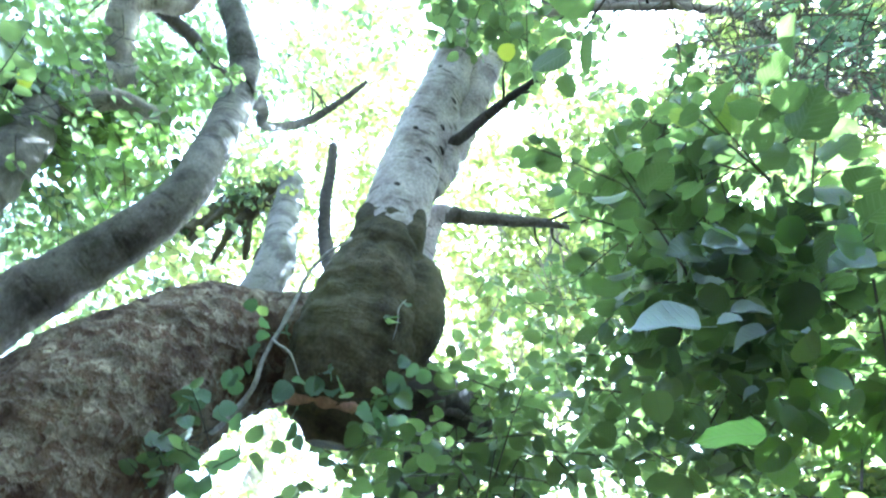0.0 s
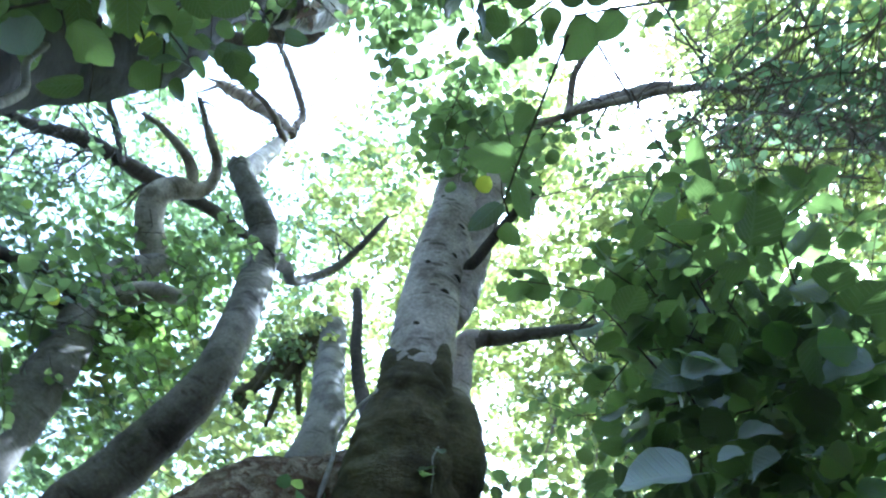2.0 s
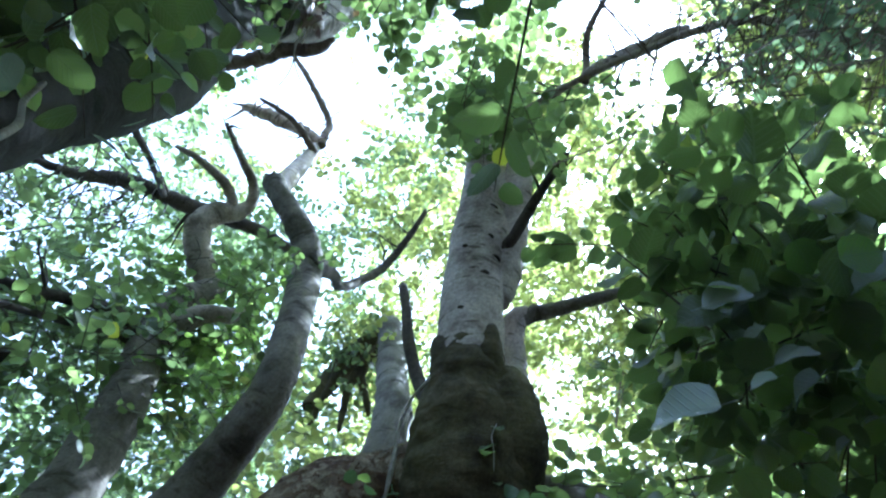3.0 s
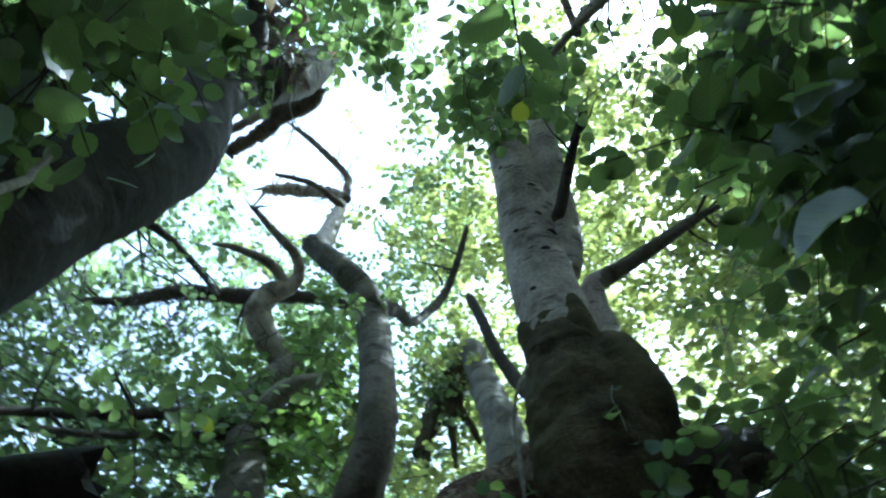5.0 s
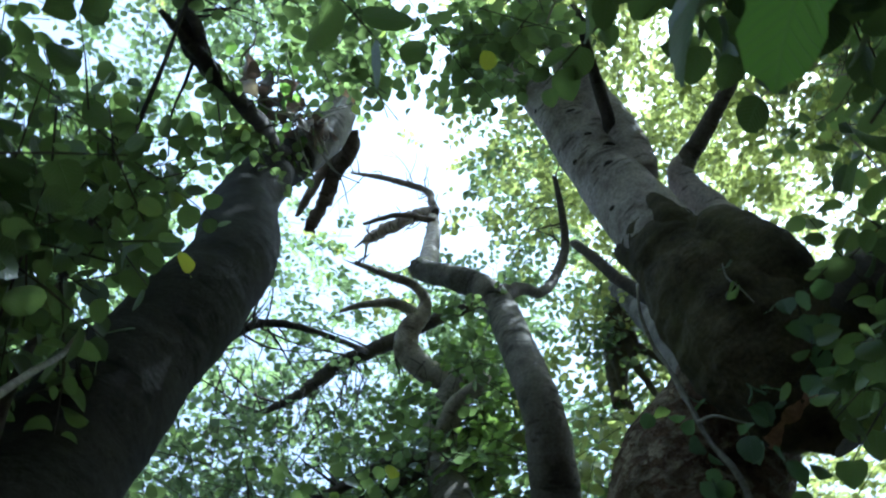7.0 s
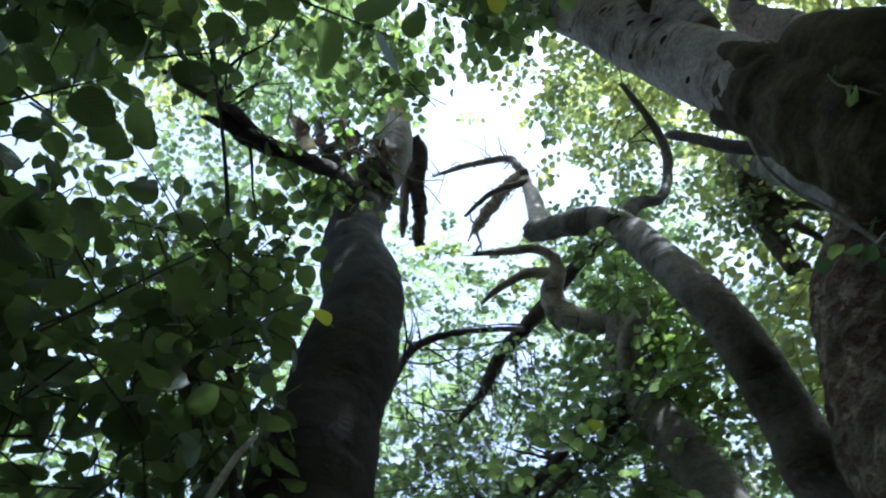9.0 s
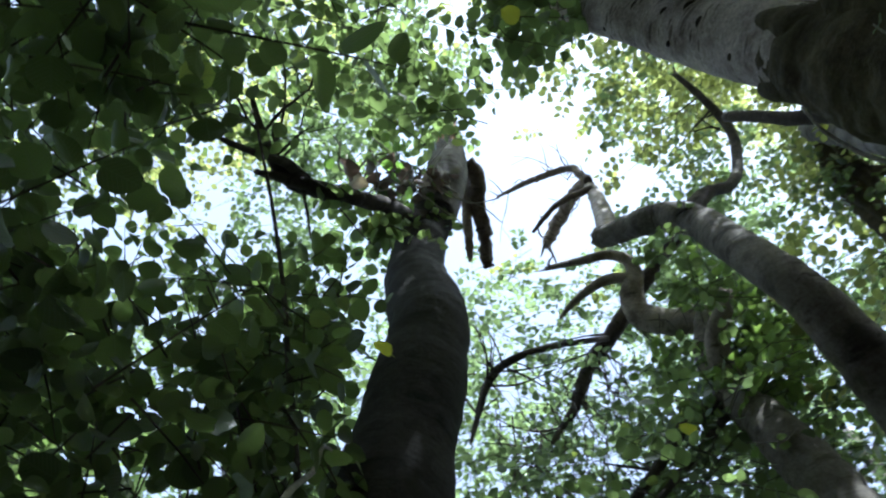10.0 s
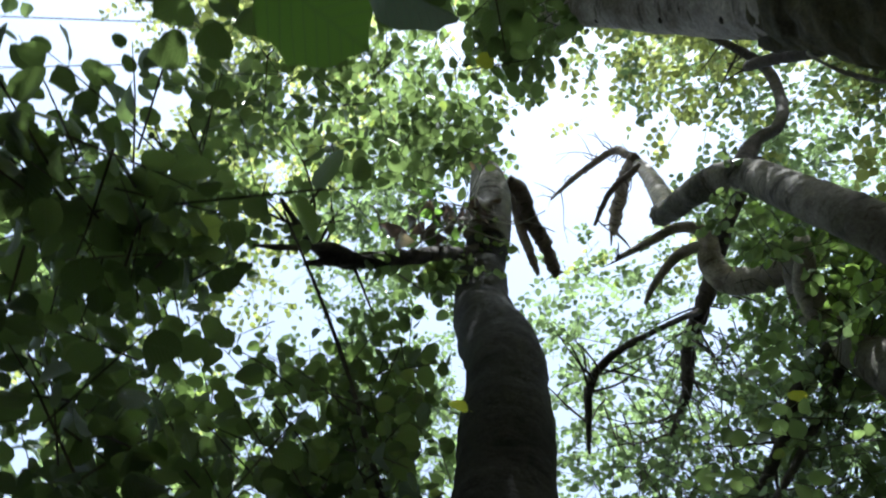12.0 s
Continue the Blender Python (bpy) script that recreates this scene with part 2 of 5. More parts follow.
def limb_mesh(name, points, sides=20, step=0.03, rough=0.06, lump=0.12, seed=0, wrinkle=0.0, flat=1.0, knots=()):
    """A tapering, uneven limb along points (x, y, z, r), closed at both ends. knots: (along 0..1, angle, size)."""
    c = smooth_path(points, step)
    n = len(c)
    tang = np.gradient(c[:, :3], axis=0)
    tang /= np.linalg.norm(tang, axis=1)[:, None] + 1e-9
    u = np.cross(tang[0], (0.31, 0.22, 0.92) if abs(tang[0][2]) < 0.9 else (1, 0, 0))
    u /= np.linalg.norm(u)
    verts, faces, grain = [], [], []
    along = np.linspace(0, 1, n)
    length = np.r_[0, np.cumsum(np.linalg.norm(np.diff(c[:, :3], axis=0), axis=1))]
    for i in range(n):
        u = u - tang[i] * np.dot(u, tang[i])
        u /= np.linalg.norm(u)
        v = np.cross(tang[i], u)
        r = c[i, 3]
        for k in range(sides):
            a = 2 * math.pi * k / sides
            d = math.cos(a) * u + math.sin(a) * v * flat
            q = c[i, :3] + d * r
            s = 1 + lump * noise.noise(Vector(q * (0.45 / max(r, 0.02)) + seed * 7.3)) + rough * noise.noise(Vector(q * 22 + seed))
            s += wrinkle * abs(math.sin(length[i] * 55 + 2.5 * noise.noise(Vector(q * 6))))
            for ka, kang, ks in knots:
                da = (a - kang + math.pi) % (2 * math.pi) - math.pi
                s += ks * math.exp(-((along[i] - ka) * length[-1] / (0.5 * r + 0.01)) ** 2 - (da / 0.45) ** 2)
            verts.append(c[i, :3] + d * r * s)
            grain.append((r * math.cos(a) + seed, r * math.sin(a), length[i]))
    for i in range(n - 1):
        for k in range(sides):
            k2 = (k + 1) % sides
            faces.append((i * sides + k, i * sides + k2, (i + 1) * sides + k2, (i + 1) * sides + k))
    for k in range(sides):
        q = verts[(n - 1) * sides + k]
        verts[(n - 1) * sides + k] = q + tang[-1] * c[-1, 3] * 0.9 * noise.noise(Vector(q * 30 + seed))
    verts.append(c[0, :3]); verts.append(c[-1, :3] - tang[-1] * c[-1, 3] * 0.15)
    grain += [(seed, 0, 0), (seed, 0, length[-1])]
    for k in range(sides):
        k2 = (k + 1) % sides
        faces.append((k2, k, n * sides))
        faces.append(((n - 1) * sides + k, (n - 1) * sides + k2, n * sides + 1))
    me = bpy.data.meshes.new(name)
    me.from_pydata([tuple(x) for x in verts], [], faces)
    me.polygons.foreach_set("use_smooth", [len(f) == 4 for f in faces])
    me.attributes.new("grain", "FLOAT_VECTOR", "POINT").data.foreach_set("vector", np.array(grain, np.float32).ravel())
    return me


GROWN = {}


def limb(name, points, mat, parent, label="", **kw):
    ob = part(name, limb_mesh(name, points, **kw), mat, parent, label)
    GROWN.setdefault(kw.get("seed", name), ob)
    return ob


def side_twigs(rng, points, count, parent, mat, length=(0.15, 0.4), radius=0.007, rise=0.2, start=0.25):
    """Bare side twigs along a branch, each bent and tapering, some forked."""
    c = smooth_path(points, 0.03)
    for _ in range(count):
        i = int(rng.uniform(start, 1.0) * (len(c) - 1))
        t = c[min(i + 1, len(c) - 1), :3] - c[max(i - 1, 0), :3]
        t /= np.linalg.norm(t) + 1e-9
        d = rng.normal(size=3) + np.array((0, 0, rise))
        d -= t * (d @ t) * 0.6
        d = d / np.linalg.norm(d) + t * 0.6
        d /= np.linalg.norm(d)
        L = rng.uniform(*length)
        r = min(radius * rng.uniform(0.7, 1.2), c[i, 3] * 0.7)
        pts, q = [(*c[i, :3], r)], c[i, :3].copy()
        for k in range(3):
            d = d + rng.normal(size=3) * 0.28
            d /= np.linalg.norm(d)
            q = q + d * L / 3
            pts.append((*q, r * (0.8 - 0.25 * k)))
        limb("twig", pts, mat, parent, sides=6, step=0.05, rough=0.05, seed=int(rng.integers(99)))
        if rng.random() < 0.45:
            e = d + rng.normal(size=3) * 0.6
            e /= np.linalg.norm(e)
            m = np.array(pts[2][:3])
            limb("twig", [(*m, r * 0.5), (*(m + e * L * 0.25), r * 0.4), (*(m + e * L * 0.5 + rng.normal(size=3) * 0.02), r * 0.2)], mat, parent, sides=5, step=0.06, rough=0.05)


# leaf outlines: one half, (across, along) from the base to the tip
HALF_FAR = ((0.40, 0.22), (0.46, 0.58))
HALF_MID = ((0.24, 0.02), (0.44, 0.16), (0.50, 0.40), (0.45, 0.66), (0.26, 0.89))


def leaf_template(half, fold=0.18, curl=0.12):
    """Vertices and two polygons (left and right of the midrib) of a leaf of length 1 along +y, normal +z."""
    v = [(0, 0, 0), (0, 0.5, -0.02), (0, 1.03, -curl)]
    for s in (-1, 1):
        for x, y in half:
            v.append((s * x, y, fold * x - curl * y * y))
    n = len(half)
    left = [0, 1, 2] + [2 + n - k for k in range(n)]
    right = [2, 1, 0] + [3 + n + k for k in range(n)]
    return np.array(v), [left, right]


HALF_NEAR = ((0.0, 0.0), (0.20, 0.02), (0.36, 0.11), (0.45, 0.25), (0.485, 0.40), (0.475, 0.56), (0.41, 0.72), (0.29, 0.86), (0.13, 0.95))


def single_leaf_mesh(name, seed, mat, shrivel=0.0):
    """One toothed, veined and slightly curled leaf of length 1 along +y, with its stalk."""
    r = random.Random(seed)
    verts, faces, uvs = [], [], []
    curl, cup, wave = r.uniform(0.02, 0.38) + shrivel, r.uniform(0.05, 0.45) + shrivel, r.uniform(0, 6)
    rows = list(HALF_NEAR) + [(0.0, 1.03)]
    for k, (x, y) in enumerate(rows):
        for s in (-1, -0.55, 0, 0.55, 1):
            w = x * (1 + (0.05 if k % 2 else -0.03) * (abs(s) == 1)) * (1 + 0.07 * r.uniform(-1, 1))
            z = cup * abs(s) * x - curl * y * y + (0.035 + 0.1 * shrivel) * math.sin(wave + 9 * y + 2.2 * s) * abs(s)
            verts.append((s * w, y + 0.02 * abs(s) * (k % 2), z))
            uvs.append((s * w, y))
    for k in range(len(rows) - 1):
        for j in range(4):
            a = k * 5 + j
            faces.append((a, a + 1, a + 6, a + 5))
    o = len(verts)
    for q, h in ((-0.22, 0.03), (0.0, 0.0)):
        for a in range(3):
            verts.append((0.013 * math.cos(2.1 * a), q, h + 0.013 * math.sin(2.1 * a)))
            uvs.append((0.0, 0.0))
    faces += [(o + a, o + (a + 1) % 3, o + 3 + (a + 1) % 3, o + 3 + a) for a in range(3)]
    me = bpy.data.meshes.new(name)
    me.from_pydata(verts, [], faces)
    me.polygons.foreach_set("use_smooth", [True] * len(faces))
    layer = me.uv_layers.new(name="UVMap")
    for lp in me.loops:
        layer.data[lp.index].uv = uvs[lp.vertex_index]
    me.materials.append(mat)
    return me


def leaf_pose(base, along, normal, size):
    y = Vector(along).normalized()
    z = Vector(normal)
    z = (z - y * z.dot(y)).normalized()
    x = y.cross(z)
    m = Matrix((x, y, z)).transposed().to_4x4()
    return Matrix.Translation(base) @ m @ Matrix.Diagonal((size, size, size, 1))


def place_leaf(mesh, parent, base, along, normal, size, label=""):
    ob = new("leaf", mesh)
    ob.parent = parent
    ob.matrix_parent_inverse = parent.matrix_world.inverted()
    ob.matrix_basis = leaf_pose(base, along, normal, size)
    return tagged(ob, label)


def leaves_mesh(name, base, along, normal, size, half):
    """All leaves in one mesh, from arrays of places, directions, normals and lengths."""
    tv, polys = leaf_template(half)
    n, m = len(base), len(tv)
    y = along / np.linalg.norm(along, axis=1)[:, None]
    z = normal - y * np.sum(normal * y, axis=1)[:, None]
    z /= np.linalg.norm(z, axis=1)[:, None] + 1e-9
    x = np.cross(y, z)
    bend = np.random.default_rng(n).uniform(0.2, 2.4, (n, 1, 1))
    broad = np.random.default_rng(n + 1).uniform(0.72, 1.0, (n, 1, 1))
    co = base[:, None] + size[:, None, None] * (tv[None, :, 0, None] * x[:, None] * broad + tv[None, :, 1, None] * y[:, None] + tv[None, :, 2, None] * z[:, None] * bend)
    loops = np.array(polys[0] + polys[1])
    k = len(polys[0])
    me = bpy.data.meshes.new(name)
    me.vertices.add(n * m)
    me.vertices.foreach_set("co", co.ravel().astype(np.float32))
    me.loops.add(n * 2 * k)
    me.loops.foreach_set("vertex_index", (np.arange(n)[:, None] * m + loops[None]).ravel().astype(np.int32))
    me.polygons.add(n * 2)
    me.polygons.foreach_set("loop_start", np.arange(n * 2, dtype=np.int32) * k)
    uv = me.uv_layers.new(name="UVMap")
    uv.data.foreach_set("uv", np.tile(tv[loops][:, :2], (n, 1)).ravel().astype(np.float32))
    me.update(calc_edges=True)
    me.validate()
    return me


def twigs_mesh(name, starts, mids, ends, radius):
    """Thin three-sided twigs, bent once."""
    verts, faces = [], []
    for a, b, c, r in zip(starts, mids, ends, radius):
        t = c - a
        u = np.cross(t, (0.3, 0.5, 0.8)); u /= np.linalg.norm(u) + 1e-9
        w = np.cross(t, u); w /= np.linalg.norm(w) + 1e-9
        o = len(verts)
        for q, f in ((a, 1.0), (b, 0.8), (c, 0.35)):
            for k in range(3):
                ang = 2.094 * k
                verts.append(tuple(q + r * f * (math.cos(ang) * u + math.sin(ang) * w)))
        for i in (0, 3):
            for k in range(3):
                k2 = (k + 1) % 3
                faces.append((o + i + k, o + i + k2, o + i + 3 + k2, o + i + 3 + k))
    me = bpy.data.meshes.new(name)
    me.from_pydata(verts, [], faces)
    return me


def sprays(rng, clumps, per_spray=11, length=(0.22, 0.42), size=(0.055, 0.085), tilt=0.45, droop=0.12):
    """Leafy sprays in clumps (x, y, z, radius, sprays): leaf arrays and twig arrays."""
    cl = np.array(clumps, float)
    idx = np.repeat(np.arange(len(cl)), cl[:, 4].astype(int))
    n = len(idx)
    off = rng.normal(size=(n, 3)) * 0.62
    off *= np.array((1, 1, 0.75))
    s = cl[idx, :3] + off * cl[idx, 3, None]
    d = rng.normal(size=(n, 3)) * np.array((1, 1, 0.35)) + off * 0.7
    d /= np.linalg.norm(d, axis=1)[:, None]
    L = rng.uniform(*length, n)
    k = np.arange(per_spray)
    t = (k + 0.6) / per_spray
    down = np.array((0, 0, -1.0))
    pos = s[:, None] + d[:, None] * (L[:, None] * t)[..., None] + down * (droop * L[:, None] * t ** 2)[..., None]
    side = np.cross(d, (0, 0, 1.0)); side /= np.linalg.norm(side, axis=1)[:, None] + 1e-9
    sgn = np.where((k + rng.integers(0, 2, n)[:, None]) % 2 == 0, 1.0, -1.0)
    al = d[:, None] * 0.55 + side[:, None] * sgn[..., None] * 0.8 + rng.normal(size=(n, per_spray, 3)) * 0.28 + down * 0.15
    no = np.array((0, 0, 1.0)) + rng.normal(size=(n, per_spray, 3)) * tilt
    sz = rng.uniform(*size, (n, per_spray)) * (0.75 + 0.5 * np.sin(np.pi * np.clip(t, 0.05, 0.95)) ** 0.7)
    keep = rng.random((n, per_spray)) < 0.92
    stalk = al / np.linalg.norm(al, axis=2)[..., None] * 0.012
    leaf = ((pos + stalk)[keep], al[keep], no[keep], sz[keep])
    twig = (s - d * L[:, None] * 0.35, s + d * L[:, None] * 0.5 + down * droop * L[:, None] * 0.25, s + d * L[:, None] + down * droop * L[:, None], np.full(n, 0.0027))
    return leaf, twig


# camera places, late and early, from which the leaf gaps are cut
EYE_LATE = np.array((0.17, 0.65, 1.57))
# limbs cleared of leaves to fit the camera's view: place, cone width in degrees
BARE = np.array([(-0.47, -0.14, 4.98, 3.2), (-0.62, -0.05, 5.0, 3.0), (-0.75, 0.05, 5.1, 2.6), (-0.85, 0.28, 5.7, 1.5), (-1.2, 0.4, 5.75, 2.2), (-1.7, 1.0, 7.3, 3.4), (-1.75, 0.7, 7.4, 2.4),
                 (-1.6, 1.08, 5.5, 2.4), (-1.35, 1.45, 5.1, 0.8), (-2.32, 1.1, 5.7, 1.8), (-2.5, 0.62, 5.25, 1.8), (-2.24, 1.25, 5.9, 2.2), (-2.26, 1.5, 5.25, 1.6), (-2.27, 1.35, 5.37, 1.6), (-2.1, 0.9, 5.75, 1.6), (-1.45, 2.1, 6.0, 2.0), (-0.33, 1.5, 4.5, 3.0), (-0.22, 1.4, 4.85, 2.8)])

EYE_EARLY = np.array((0.17, 0.15, 1.56))
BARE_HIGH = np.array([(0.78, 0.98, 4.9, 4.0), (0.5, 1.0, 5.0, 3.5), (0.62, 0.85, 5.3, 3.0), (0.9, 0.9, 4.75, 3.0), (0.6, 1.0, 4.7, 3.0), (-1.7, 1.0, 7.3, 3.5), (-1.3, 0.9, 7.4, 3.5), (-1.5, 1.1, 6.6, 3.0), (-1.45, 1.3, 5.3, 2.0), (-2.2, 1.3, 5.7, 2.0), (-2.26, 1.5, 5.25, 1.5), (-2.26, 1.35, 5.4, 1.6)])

# camera places along the walk, head-high; leaves close to them are dropped
CAMERA_SPOTS = ((0.1, 0.0, 1.56), (0.16, 0.2, 1.56), (0.16, 0.45, 1.57), (0.17, 0.65, 1.57), (0.22, 0.83, 1.57))
# chinks of sky cut through the shaded leaves from the camera's place
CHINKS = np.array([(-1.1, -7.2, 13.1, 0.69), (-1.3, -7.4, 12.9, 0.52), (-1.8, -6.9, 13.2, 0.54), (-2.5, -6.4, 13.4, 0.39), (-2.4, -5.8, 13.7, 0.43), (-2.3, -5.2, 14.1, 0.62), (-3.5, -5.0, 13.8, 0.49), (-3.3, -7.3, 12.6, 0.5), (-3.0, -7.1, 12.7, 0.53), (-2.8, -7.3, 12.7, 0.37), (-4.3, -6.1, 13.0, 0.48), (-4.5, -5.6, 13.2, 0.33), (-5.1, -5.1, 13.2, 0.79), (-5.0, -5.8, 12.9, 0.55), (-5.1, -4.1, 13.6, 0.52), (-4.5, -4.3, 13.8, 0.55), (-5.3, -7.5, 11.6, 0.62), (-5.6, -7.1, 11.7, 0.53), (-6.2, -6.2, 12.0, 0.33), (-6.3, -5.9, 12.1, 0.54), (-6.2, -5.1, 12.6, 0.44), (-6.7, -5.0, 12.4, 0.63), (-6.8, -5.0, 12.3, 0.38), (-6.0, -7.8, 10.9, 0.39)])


# cones from the camera's place where half the leaves go: direction, width in degrees
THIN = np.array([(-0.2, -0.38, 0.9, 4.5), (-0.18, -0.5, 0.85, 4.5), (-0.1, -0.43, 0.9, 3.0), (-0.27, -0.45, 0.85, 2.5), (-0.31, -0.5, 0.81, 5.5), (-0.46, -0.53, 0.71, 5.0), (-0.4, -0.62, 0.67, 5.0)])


def clear_sight_lines(place):
    """Which leaves stay outside the cones cut from the camera's places."""
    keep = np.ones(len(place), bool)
    w = (place - EYE_LATE) / np.linalg.norm(place - EYE_LATE, axis=1)[:, None]
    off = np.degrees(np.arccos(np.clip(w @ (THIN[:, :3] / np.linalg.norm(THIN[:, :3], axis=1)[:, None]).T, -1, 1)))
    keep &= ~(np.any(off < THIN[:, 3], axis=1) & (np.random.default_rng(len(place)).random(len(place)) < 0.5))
    for view, bare in ((EYE_LATE, BARE), (EYE_EARLY, BARE_HIGH), (EYE_LATE, CHINKS)):
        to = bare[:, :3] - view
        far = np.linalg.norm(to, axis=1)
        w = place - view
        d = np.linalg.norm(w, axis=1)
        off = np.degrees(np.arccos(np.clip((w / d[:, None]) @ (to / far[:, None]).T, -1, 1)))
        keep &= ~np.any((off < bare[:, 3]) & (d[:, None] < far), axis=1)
    for q in CAMERA_SPOTS:
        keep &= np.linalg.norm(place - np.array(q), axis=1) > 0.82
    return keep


def foliage(parent, rng, clumps, mat, half, label="", singles=None, middle=None, count=0, **kw):
    """Sprays of leaves; the count leaves next to middle are leaves of their own, the rest is one mesh."""
    leaf, twig = sprays(rng, clumps, **kw)
    seen = clear_sight_lines(leaf[0])
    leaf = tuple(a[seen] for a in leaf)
    seen = clear_sight_lines(twig[1]) & np.all([np.linalg.norm(twig[2] - np.array(q), axis=1) > 0.95 for q in CAMERA_SPOTS], axis=0)
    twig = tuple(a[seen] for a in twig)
    if singles:
        order = np.argsort(np.linalg.norm(leaf[0] - np.array(middle), axis=1))
        for i in order[:count]:
            place_leaf(singles[int(i) % len(singles)], parent, *(a[i] for a in leaf))
        leaf = tuple(a[order[count:]] for a in leaf)
    part("foliage", leaves_mesh("foliage", *leaf, half), mat, parent, label, kind="stuff")
    part("brushwood", twigs_mesh("brushwood", *twig), BARK_DARK, parent, "thin dark leafy shoots", kind="stuff")


# ---- ground ----
def ground_mesh():
    bm = bmesh.new()
    n, half = 60, 60.0
    grid = [[bm.verts.new((half * math.copysign(abs(a) ** 2.2, a), half * math.copysign(abs(b) ** 2.2, b), 0)) for a in np.linspace(-1, 1, n)] for b in np.linspace(-1, 1, n)]
    for row in grid:
        for v in row:
            v.co.z = 0.10 * noise.noise(v.co * 0.4) + 0.02 * noise.noise(v.co * 3) - 0.05
    for i in range(n - 1):
        for j in range(n - 1):
            bm.faces.new((grid[i][j], grid[i][j + 1], grid[i + 1][j + 1], grid[i + 1][j]))
    me = bpy.data.meshes.new("ground")
    bm.to_mesh(me)
    bm.free()
    me.polygons.foreach_set("use_smooth", [True] * len(me.polygons))
    return me


SOIL, nodes, links, p = material("leaf_litter_soil")
soil_n = tex_noise(nodes, links, 14, 8, 0.7)
soil_r = ramp(nodes, [(0.3, (0.035, 0.025, 0.016)), (0.5, (0.09, 0.065, 0.04)), (0.62, (0.06, 0.075, 0.03)), (0.75, (0.16, 0.11, 0.06))])
links.new(soil_n.outputs["Fac"], soil_r.inputs["Fac"])
links.new(soil_r.outputs[0], p.inputs["Base Color"])
p.inputs["Roughness"].default_value = 0.95
soil_b = nodes.new("ShaderNodeBump")
soil_b.inputs["Distance"].default_value = 0.03
links.new(soil_n.outputs["Fac"], soil_b.inputs["Height"])
links.new(soil_b.outputs[0], p.inputs["Normal"])
ground = part("ground", ground_mesh(), SOIL, None, "woodland floor of brown leaf litter and soil", kind="structure")

# ---- leaning tree with the pale upright stem ----
leaning = thing("tree", (-1.45, 1.68, 0), "old leaning tree, flaking trunk and pale upright stems", "tree")
limb("trunk", [(-1.45, 1.68, -0.1, 0.5), (-1.41, 1.7, 0.9, 0.4), (-1.36, 1.74, 1.8, 0.36), (-1.235, 1.828, 2.682, 0.33), (-1.133, 1.943, 3.156, 0.295), (-0.894, 2.052, 3.404, 0.255), (-0.572, 2.041, 3.42, 0.21), (-0.43, 1.95, 3.37, 0.14)],
     BARK_ROUGH, leaning, "thick leaning trunk with flaking brown bark", sides=40, step=0.025, rough=0.09, lump=0.16, seed=3)
limb("stem", [(-0.47, 1.95, 2.86, 0.08), (-0.46, 1.88, 3.0, 0.20), (-0.43, 1.80, 3.2, 0.235), (-0.40, 1.71, 3.42, 0.205), (-0.385, 1.675, 3.54, 0.17), (-0.375, 1.65, 3.63, 0.149), (-0.37, 1.64, 3.72, 0.125), (-0.365, 1.63, 3.76, 0.06)],
     BARK_MOSSY, leaning, "swollen mossy base of the upright stem", sides=48, step=0.015, lump=0.14, seed=5, rough=0.08)
limb("stem", [(-0.39, 1.68, 3.48, 0.1), (-0.378, 1.655, 3.6, 0.137), (-0.369, 1.635, 3.72, 0.139), (-0.357, 1.609, 3.89, 0.137), (-0.32, 1.551, 4.284, 0.14), (-0.247, 1.436, 4.67, 0.125), (-0.179, 1.321, 5.02, 0.11), (-0.137, 1.208, 5.35, 0.095)],
     BARK, leaning, "smooth pale grey upright stem", sides=36, step=0.02, seed=8, wrinkle=0.012, lump=0.08, rough=0.03, knots=((0.3, 4.4, 0.16), (0.42, 5.2, 0.2), (0.55, 4.7, 0.15), (0.2, 5.0, 0.12), (0.7, 4.9, 0.15)))
limb("stem", [(-0.25, 1.66, 4.1, 0.06), (-0.2, 1.63, 4.31, 0.09), (-0.12, 1.557, 4.656, 0.09), (-0.028, 1.453, 5.004, 0.085), (0.04, 1.39, 5.33, 0.075)],
     BARK, leaning, "pale second stem", sides=24, seed=9)
# dark eye-shaped knots on the pale stem, and two knobs where the mossy bark ends
for k, (place, out) in enumerate((((-0.355, 1.484, 3.841), (0.02, -0.97, -0.23)), ((-0.241, 1.485, 4.077), (0.71, -0.68, -0.19)), ((-0.193, 1.511, 4.235), (0.94, -0.32, -0.14)), ((-0.158, 1.393, 4.561), (0.82, -0.52, -0.24)),
                                  ((-0.162, 1.169, 5.152), (-0.03, -0.96, -0.29)), ((-0.318, 1.413, 4.264), (0.0, -0.98, -0.22)), ((-0.2, 1.442, 4.346), (0.76, -0.59, -0.27)), ((-0.241, 1.284, 4.757), (-0.14, -0.96, -0.25)))):
    q, n = Vector(place), Vector(out)
    side = n.cross(Vector((0, 0, 1))).normalized()
    w = (0.016, 0.022, 0.028, 0.03, 0.014, 0.013, 0.02, 0.016)[k]
    limb("knot", [(*(q - side * w - n * 0.008), 0.003), (*(q - side * w * 0.4), 0.009), (*(q + side * w * 0.4 + Vector((0, 0, 0.004))), 0.009), (*(q + side * w - n * 0.008), 0.003)], BARK_DARK, GROWN[8], "dark branch scar" if k == 0 else "", sides=8, step=0.01, rough=0.1, seed=k + 70)
limb("knob", [(-0.3, 1.65, 3.45, 0.06), (-0.272, 1.6, 3.6, 0.058), (-0.26, 1.58, 3.69, 0.046), (-0.25, 1.57, 3.74, 0.03), (-0.246, 1.565, 3.77, 0.012)], BARK_MOSSY, leaning, "dark knob below the pale stem", sides=16, step=0.02, seed=80, lump=0.25)
